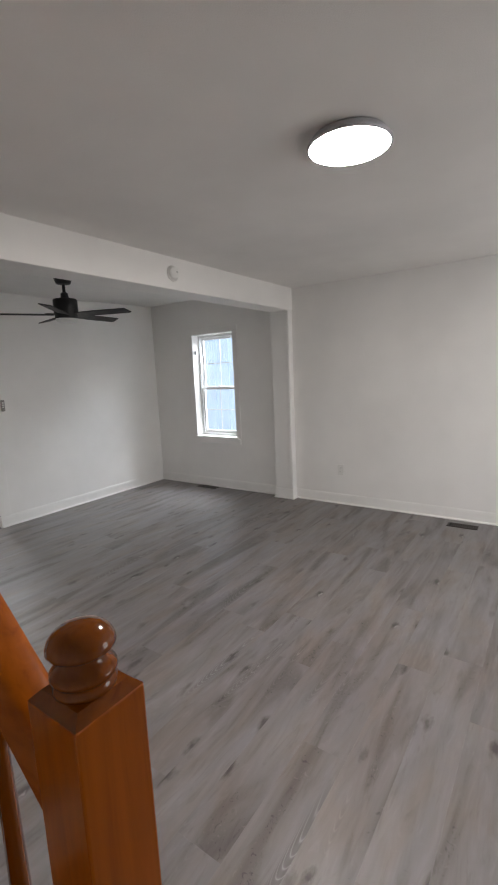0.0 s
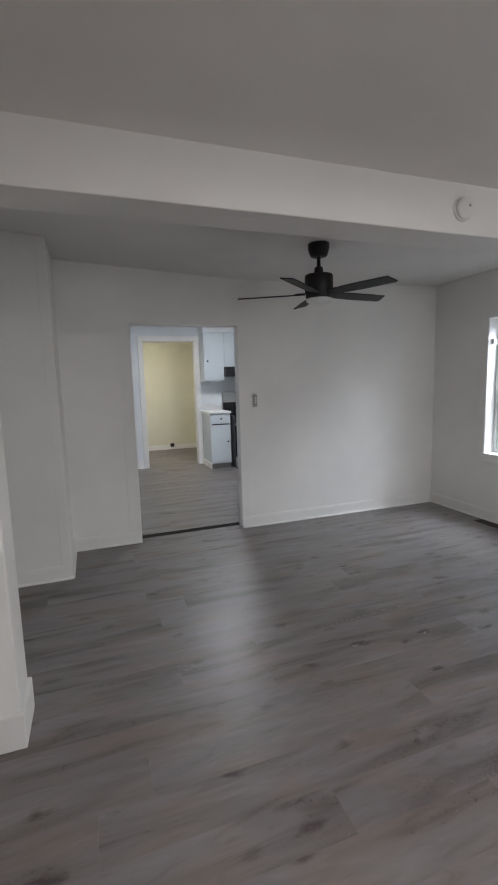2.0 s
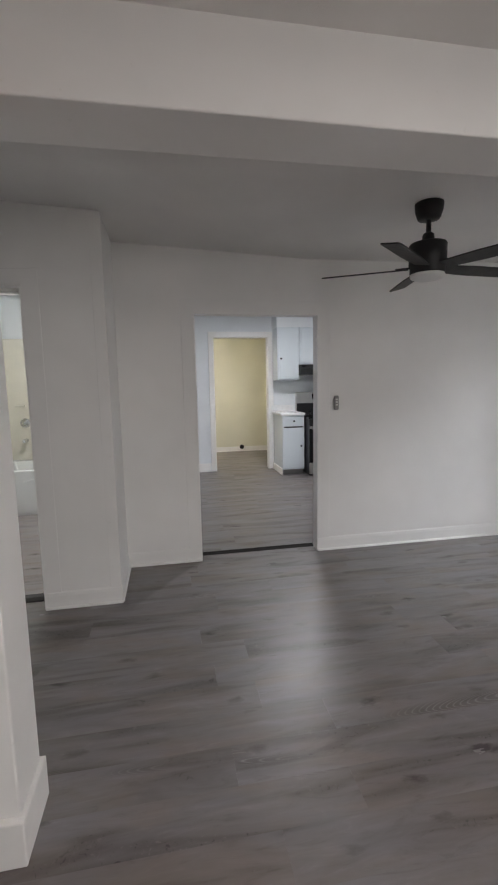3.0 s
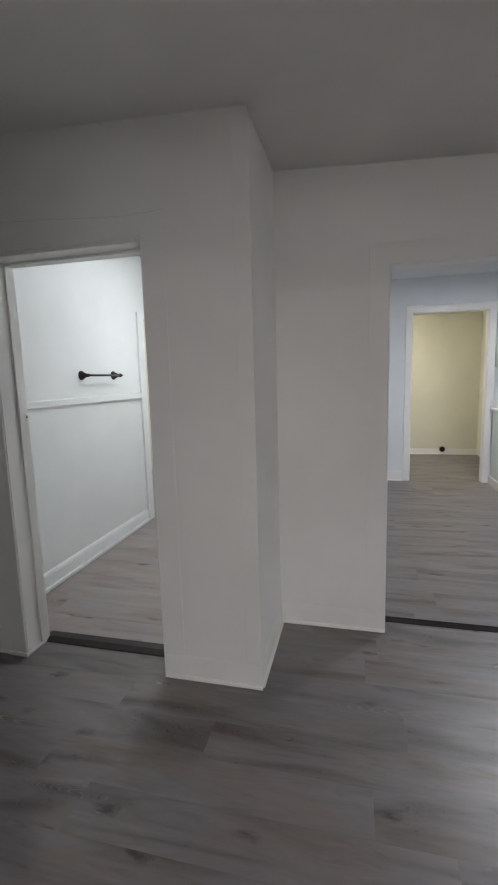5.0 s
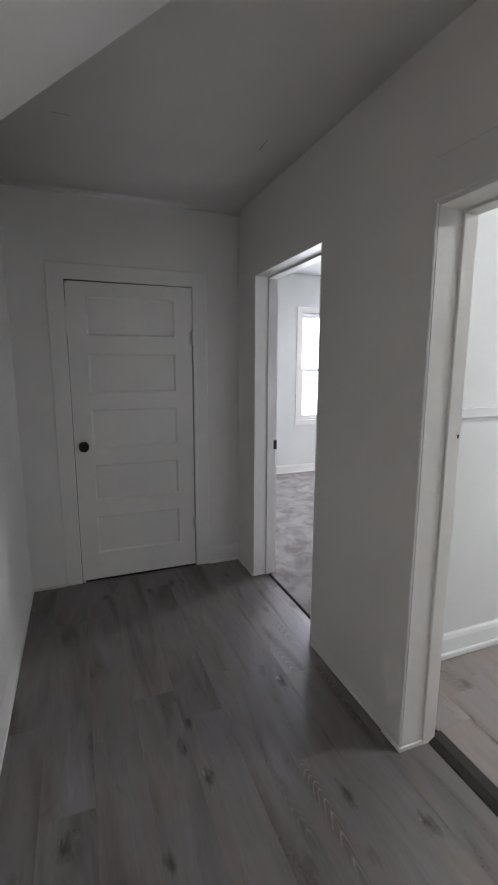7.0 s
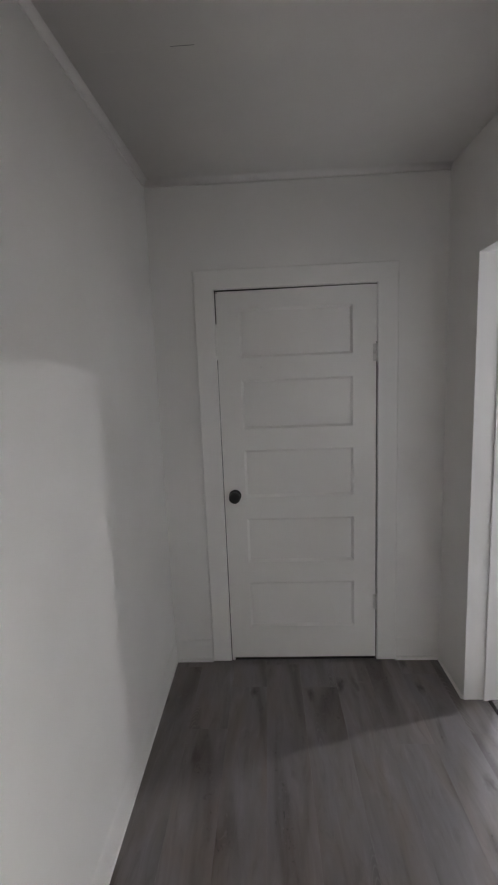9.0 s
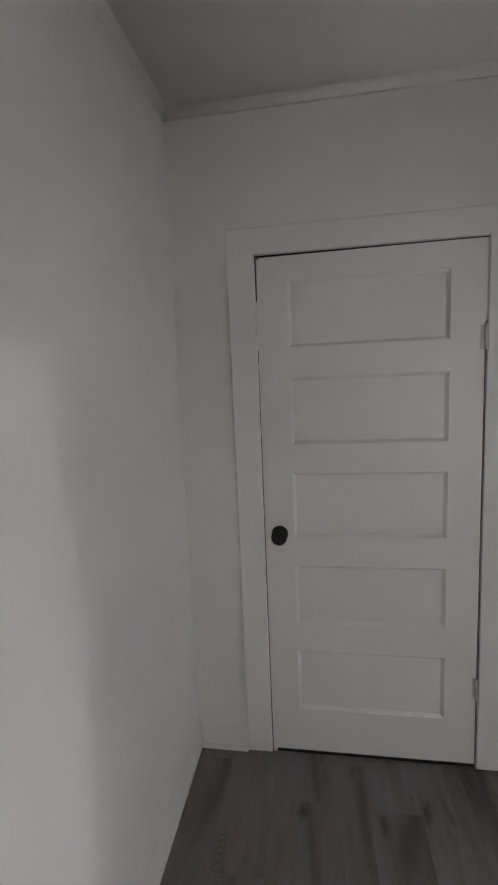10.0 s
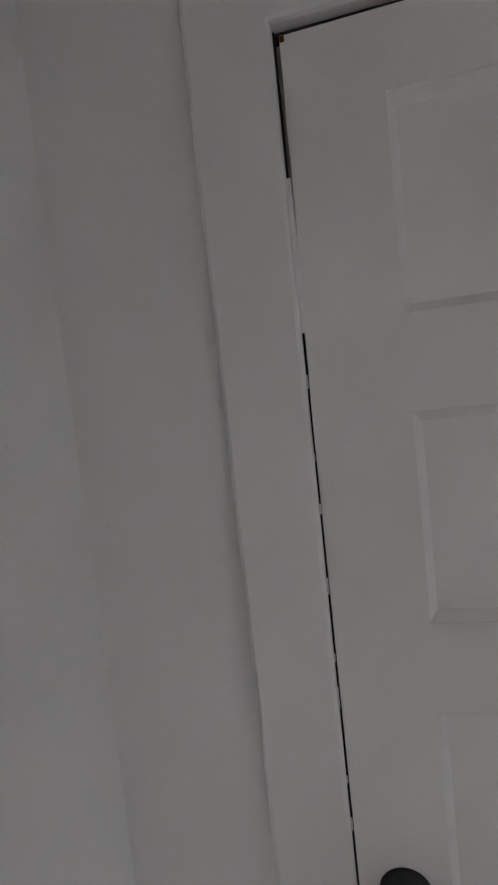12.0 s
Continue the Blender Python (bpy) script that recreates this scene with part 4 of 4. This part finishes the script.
bathtub()
sr = structure("trim_tub_surround", box(BW + 0.0005, BW + 0.013, 6.8725, 7.668, 0.532, 2.03, 0.004), SURROUND, "cream acrylic tub surround panels", "tub surround")
part("back_panel", box(BW + 0.0135, 0.529, 7.656, 7.669, 0.532, 2.03, 0.004), SURROUND, sr)
part("soap_shelf", box(-0.70, -0.60, 7.59, 7.655, 1.20, 1.225, 0.006), SURROUND, sr)
fc = thing("tub_faucet", (-0.62, 7.65, 1.0), "chrome tub faucet on the surround", "faucet")
part("valve", lathe([(0.06, 0), (0.055, 0.012), (0.022, 0.02), (0.022, 0.06), (0.004, 0.064)], Matrix.Translation((-0.62, 7.655, 1.0)) @ Matrix.Rotation(math.pi / 2, 4, "X"), 24), CHROME, fc)
part("spout", lathe([(0.026, 0), (0.024, 0.10), (0.018, 0.13), (0.004, 0.132)], Matrix.Translation((-0.62, 7.655, 0.78)) @ Matrix.Rotation(math.pi / 2, 4, "X"), 20), CHROME, fc)

# ---- bedroom ----
RC = 2.72
structure("wall_bedroom_west", wall_along(1, 4.77, 8.5, -4.93, -4.8, 0, RC, [(6.395, 7.325, 0.755, 2.225)]), BEDW, "white painted bedroom wall with a window", "wall")
structure("wall_bedroom_north", wall_along(0, -4.8, -1.061, 8.37, 8.5, 0, RC), BEDW, "white painted bedroom wall", "wall")
structure("wall_bedroom_east", box(-1.075, -1.061, 4.771, 8.37, 0, RC), BEDW, "white painted bedroom side wall", "wall")
structure("wall_bedroom_south", wall_along(0, -4.8, -1.075, 4.771, 4.785, 0, RC, [(-2.07, -1.20, 0, 2.095)]), BEDW, "white painted bedroom face of the wall", "wall")
structure("wall_bedroom_outer", box(-4.93, -2.52, 4.62, 4.771, 0, RC), BEDW, "plain bedroom wall", "wall")
structure("ceiling_bedroom", box(-4.93, -1.061, 4.771, 8.5, RC, RC + 0.08), BEDW, "white bedroom ceiling", "ceiling")
disc_light((-2.79, 7.2, RC), 0.105, BEDGLOW, "lit round bedroom ceiling light")
skirting(1, 4.79, 8.37, -4.8, 1, 0.12)
structure("floor_carpet", box(-4.8, -1.075, 4.735, 8.37, -0.02, 0.008), CARPET, "grey-brown cut-pile bedroom carpet", "carpet")


# ---- closet door ----
def panel_door():
    st = structure("door_1", bmesh.new(), DOORP, "closed white five-panel wooden door", "door")
    xf, xb = W_IN + 0.001, W_IN - 0.034
    y0, y1, z0, z1 = 3.4565, 4.2605, 0.016, 2.028
    ya, yb = 3.568, 4.143
    cuts = ((0.205, 0.467), (0.587, 0.835), (0.956, 1.213), (1.326, 1.582), (1.696, 1.940))
    bm = prism([(3.4535, z0), (ya, z0), (ya, 2.0275), (3.4570, 2.0265), (3.4560, 1.85), (3.4518, 1.60), (3.4525, 1.1)], 0, xb, xf)
    part("stile", bm, DOORP, st)
    part("stile", box(xb, xf, yb, y1, z0, 2.0315), DOORP, st)
    edges = [z0] + [v for c in cuts for v in c] + [z1]
    for lo, hi in list(zip(edges[::2], edges[1::2]))[:-1]:
        part("rail", box(xb, xf, ya, yb, lo, hi), DOORP, st)
    part("rail", prism([(ya, 1.940), (yb, 1.940), (yb, 2.0315), (ya, 2.0275)], 0, xb, xf), DOORP, st)
    for lo, hi in cuts:
        bm = bmesh.new()
        outer = [(ya - 0.001, lo - 0.001), (yb + 0.001, lo - 0.001), (yb + 0.001, hi + 0.001), (ya - 0.001, hi + 0.001)]
        d = 0.012
        inner = [(ya + d, lo + d), (yb - d, lo + d), (yb - d, hi - d), (ya + d, hi - d)]
        a = [bm.verts.new((xf - 0.002, y, z)) for y, z in outer]
        b = [bm.verts.new((xf - 0.013, y, z)) for y, z in inner]
        c = [bm.verts.new((xb + 0.008, y, z)) for y, z in outer]
        for i in range(4):
            bm.faces.new((a[i], a[(i + 1) % 4], b[(i + 1) % 4], b[i]))
            bm.faces.new((a[i], c[i], c[(i + 1) % 4], a[(i + 1) % 4]))
        bm.faces.new(b)
        bm.faces.new(list(reversed(c)))
        bmesh.ops.recalc_face_normals(bm, faces=bm.faces)
        part("panel", bm, DOORP, st)
    m = Matrix.Translation((xf, 3.511, 0.968)) @ Matrix.Rotation(math.pi / 2, 4, "Y")
    k = part("knob", lathe([(0.010, 0.006), (0.010, 0.024), (0.016, 0.029), (0.027, 0.037), (0.031, 0.046), (0.030, 0.056), (0.022, 0.064), (0.002, 0.066)], m, 32), BRONZE, st, "dark round door knob")
    part("rose", lathe([(0.033, 0), (0.033, 0.003), (0.029, 0.007), (0.009, 0.008)], m, 32), BRONZE, k)
    for zh in (0.345, 1.697):
        h = part("hinge", lathe([(0.006, -0.048), (0.0065, -0.04), (0.0065, 0.04), (0.006, 0.048)], Matrix.Translation((xf + 0.006, 4.264, zh)), 12), BRASS, st, "painted-over butt hinge")
        part("leaf", box(xf - 0.002, xf + 0.003, 4.245, 4.2635, zh - 0.042, zh + 0.042, 0.001), BRASS, h)
    # near-black strips that paint the shade in the gaps round and under the door
    part("gap_shade_strip", box(xf - 0.022, xf - 0.0045, 3.4493, 3.4516, 0, 2.036), DARK, st)
    part("gap_shade_strip", box(xf - 0.022, xf - 0.008, 4.2625, 4.2655, 0, 2.036), DARK, st)
    part("gap_shade_strip", box(xf - 0.022, xf - 0.008, 3.452, 4.264, 2.0325, 2.0365), DARK, st)
    ragged = [(3.47, 0.001), (4.255, 0.001), (4.255, 0.014)] + [(4.255 - 0.0314 * i, 0.0115 + 0.0035 * math.sin(i * 2.3) * math.cos(i * 0.9)) for i in range(1, 25)] + [(3.47, 0.013)]
    part("floor_gap_shade", prism(ragged, 0, xf - 0.012, xf - 0.001), DARK, st, "dark ragged strip painting the shade under the door")
    part("paint_chip", box(xf, xf + 0.0012, 3.6725, 3.6765, 1.644, 1.647, 0.0005), GREYP, st, "small dark chip in the paint")
    part("gap_paint", box(xf - 0.009, xf + 0.0006, 3.4490, 3.4545, 1.69, 1.87, 0.0005), TRIM, st, "white paint clogging the gap")
    rng = random.Random(12)
    z = 1.64
    while z > 1.05:
        h = rng.uniform(0.006, 0.03)
        part("gap_paint", box(xf - 0.006, xf - 0.0006, 3.4490, 3.4503 + rng.uniform(0, 0.0014), z - h, z, 0.0004), TRIM, st, "white paint clogging the gap")
        z -= h + rng.uniform(0.02, 0.11)
    part("gap_paint", box(xf - 0.009, xf + 0.0004, 4.2608, 4.2658, 1.752, 2.030, 0.0005), TRIM, st, "white paint clogging the gap")
    part("bare_wood", box(xf - 0.003, xf + 0.0006, 3.4572, 3.4625, 2.0195, 2.0262, 0.0005), OAKF, st, "bare brown wood at the chipped corner")
    part("latch_paint", box(xf - 0.004, xf + 0.002, 3.4548, 3.470, 0.0, 0.016, 0.002), TRIM, st, "lump of white paint at the corner")


panel_door()


# ---- ceiling fan ----
def ceiling_fan():
    cx, cy = 2.608, 4.064
    st = thing("ceiling_fan", (cx, cy, 2.40), "matte black five-blade ceiling fan with white light", "ceiling fan")
    m = Matrix.Translation((cx, cy, 0))
    part("canopy", lathe([(0.070, 2.390), (0.076, 2.386), (0.074, 2.350), (0.062, 2.312), (0.056, 2.303), (0.020, 2.299)], m, 40), BLACK, st)
    part("downrod", lathe([(0.0135, 2.305), (0.0135, 2.18)], m, 20), BLACK, st)
    part("yoke_cover", lathe([(0.018, 2.235), (0.030, 2.225), (0.034, 2.185), (0.040, 2.176)], m, 28), BLACK, st)
    part("motor_housing", lathe([(0.050, 2.180), (0.094, 2.176), (0.100, 2.168), (0.100, 2.055), (0.094, 2.046), (0.094, 2.020), (0.088, 2.012)], m, 48), BLACK, st)
    part("light_cover", lathe([(0.090, 2.013), (0.093, 2.008), (0.088, 1.994), (0.065, 1.984), (0.004, 1.981)], m, 48), DIFFUSER, st, "unlit white light cover")
    for i in range(5):
        a = radians(6 + 72 * i)
        turn = Matrix.Translation((cx, cy, 2.046)) @ Matrix.Rotation(a, 4, "Z") @ Matrix.Rotation(radians(-12), 4, "X")
        bm = bmesh.new()
        out = [(0.10, -0.042), (0.30, -0.054), (0.565, -0.052), (0.585, 0.040), (0.565, 0.050), (0.30, 0.054), (0.10, 0.042)]
        lo = [bm.verts.new(turn @ Vector((u, v, -0.003))) for u, v in out]
        hi = [bm.verts.new(turn @ Vector((u, v, 0.004))) for u, v in out]
        bm.faces.new(lo)
        bm.faces.new(list(reversed(hi)))
        for j in range(len(out)):
            bm.faces.new((lo[j], lo[(j + 1) % len(out)], hi[(j + 1) % len(out)], hi[j]))
        bmesh.ops.recalc_face_normals(bm, faces=bm.faces)
        blade = part("blade", bm, BLADE, st)
        bm = box(0.075, 0.17, -0.028, 0.028, 0.0045, 0.012, 0.002)
        bm.transform(turn)
        part("bracket", bm, BLACK, blade)


ceiling_fan()

# ---- small fixtures ----
sd = thing("smoke_detector", (2.82, 2.98, 2.252), "round white smoke detector on the beam", "smoke detector")
md = Matrix.Translation((2.82, 2.98, 2.252)) @ Matrix.Rotation(math.pi / 2, 4, "X")
part("base", lathe([(0.058, 0), (0.058, 0.008), (0.055, 0.011), (0.01, 0.011)], md, 40), PLASTIC, sd)
part("cover", lathe([(0.051, 0.0112), (0.051, 0.018), (0.045, 0.027), (0.026, 0.032), (0.003, 0.033)], md, 40), PLASTIC, sd)
part("test_button", lathe([(0.007, 0.030), (0.007, 0.0335), (0.002, 0.034)], Matrix.Translation((0.018, 0, 0.010)) @ md, 16), GREYP, sd)

sw = thing("fan_remote", (2.515, N_IN, 1.25), "grey fan remote in a wall holder", "remote control")
part("holder", box(2.497, 2.533, N_IN - 0.012, N_IN - 0.0005, 1.196, 1.268, 0.004), PLASTIC, sw)
part("handset", box(2.4965, 2.5335, N_IN - 0.026, N_IN - 0.0125, 1.200, 1.318, 0.011, 4), GREYP, sw, "grey handset")
for i in range(3):
    part("button", box(2.506, 2.524, N_IN - 0.0285, N_IN - 0.0255, 1.236 + i * 0.022, 1.249 + i * 0.022, 0.001), PLASTIC, sw)

ol = thing("wall_outlet", (E_IN, 2.43, 0.384), "white duplex wall outlet", "outlet")
part("plate", box(E_IN - 0.006, E_IN - 0.0005, 2.395, 2.465, 0.327, 0.441, 0.002), PLASTIC, ol)
for z in (0.364, 0.404):
    rc = part("receptacle", box(E_IN - 0.008, E_IN - 0.0058, 2.414, 2.446, z - 0.014, z + 0.014, 0.001), PLASTIC, ol)
    for y in (2.424, 2.434):
        # raised dark boxes paint the shade of the slots
        part("slot", box(E_IN - 0.0086, E_IN - 0.0079, y, y + 0.002, z - 0.005, z + 0.006), DARK, rc)


def floor_register(x0, x1, y0, y1):
    st = thing("floor_register", ((x0 + x1) / 2, (y0 + y1) / 2, 0), "brown metal floor register beside the wall", "floor vent", "floor registers")
    t = 0.006
    # near-black sheet painting the shade of the duct under the slats
    part("duct_shade", box(x0 + 0.012, x1 - 0.012, y0 + 0.012, y1 - 0.012, -0.0005, 0.0015), DARK, st)
    part("frame", add_box(add_box(add_box(box(x0, x0 + 0.014, y0, y1, 0, t, 0.002), x1 - 0.014, x1, y0, y1, 0, t, 0.002), x0 + 0.014, x1 - 0.014, y0, y0 + 0.014, 0, t), x0 + 0.014, x1 - 0.014, y1 - 0.014, y1, 0, t), VENT, st)
    n = int((y1 - y0 - 0.028) / 0.018)
    for i in range(n):
        y = y0 + 0.018 + i * 0.018
        part("slat", box(x0 + 0.0142, x1 - 0.0142, y, y + 0.008, 0.0016, t - 0.001), VENT, st)


floor_register(4.455, 4.56, 1.045, 1.30)
floor_register(4.545, 4.65, 4.13, 4.44)


def threshold(name, x0, x1, y0, y1, label, h=0.014, low=0.004, mat=REDUCER):
    pts = [(y0, 0.0005), (y0 + 0.004, h * 0.35), (y0 + 0.03, h), (y1 - 0.010, h + 0.005), (y1, low)]
    structure(name, prism(pts, 0, x0, x1), mat, label, "threshold")


threshold("trim_threshold_bath", -0.468, 0.313, 4.733, 4.812, "dark vinyl reducer strip in the bathroom doorway", 0.022, 0.0205)
# kitchen strip near-black: the shade of the gap is put into its colour
threshold("trim_threshold_kitchen", 1.377, 2.356, 5.294, 5.332, "reducer strip in the kitchen doorway, blackened with the gap's shade", 0.016, 0.004, DARK)
structure("trim_tack_strip", box(-2.05, -1.22, 4.72, 4.738, 0.0, 0.005), DARK, "dark metal edge where the carpet begins", "trim")

# ---- light from the windows ----
# lamp added as sky above the neighbour's roof, falling through the east window
window_light("window_daylight_east", look((5.7, 3.85, 2.65), (4.7, 4.15, 1.3)), 1.4, 1.1, 142, (0.80, 0.90, 1.0))
# lamp added as daylight of an unseen front window, behind where the walk begins
window_light("unseen_window_daylight_front", pose(3.25, -1.66, 1.42, 90, 0, 0), 1.75, 1.3, 25, (0.96, 0.975, 1.0))
window_light("window_daylight_bedroom_west", pose(-4.90, 6.86, 1.49, 0, -90, 0), 1.4, 0.88, 21, (0.78, 0.85, 1.0))


# ---- plank floors, last ----
def plank_mesh(name, length, width, mat):
    bm = box(-length / 2 + 0.00015, length / 2 - 0.00015, -width / 2 + 0.00015, width / 2 - 0.00015, -0.006, 0, 0)
    me = bpy.data.meshes.new(name)
    bm.to_mesh(me)
    bm.free()
    me.materials.append(mat)
    return me


def plank_floor(name, x0, x1, y0, y1, z, label, seed, length=1.22, width=0.181, west=None, mat=PLANK):
    rng = random.Random(seed)
    bed = box(x0, x1, west[0] - 0.14, y1, z - 0.05, z - 0.0062) if west else box(x0, x1, y0, y1, z - 0.05, z - 0.0062)
    if west:
        add_box(bed, west[1], x1, y0, west[0] - 0.14, z - 0.05, z - 0.0062)
    fl = structure(name, bed, DARK, label, "floor")
    full = plank_mesh("plank", length, width, mat)
    y = y0
    while y < y1 - 0.01:
        w = min(width, y1 - y)
        lo = west[1] if west and y + w < west[0] else x0
        x = lo - rng.uniform(0.05, length - 0.05)
        while x < x1 - 0.01:
            a, b = max(x, lo), min(x + length, x1)
            if b - a > 0.01:
                me = full if (b - a > length - 1e-4 and w > width - 1e-4) else plank_mesh("plank", b - a, w, mat)
                ob = new("plank", me)
                ob.parent = fl
                ob.location = ((a + b) / 2, y + w / 2, z)
            x += length
        y += width


plank_floor("floor", -2.52, E_IN + 0.02, -1.6, 5.345, 0.0, "grey-brown wood-look vinyl plank floor", 3, west=(3.14, -0.6))
plank_floor("floor_kitchen", 0.65, 5.2, 5.345, 11.2, 0.0, "grey-brown vinyl plank kitchen floor", 4)
plank_floor("floor_bath", -0.95, 0.649, 4.80, 7.7, 0.020, "vinyl plank bathroom floor with the bath light put into its colour", 5, mat=LITPLANK)
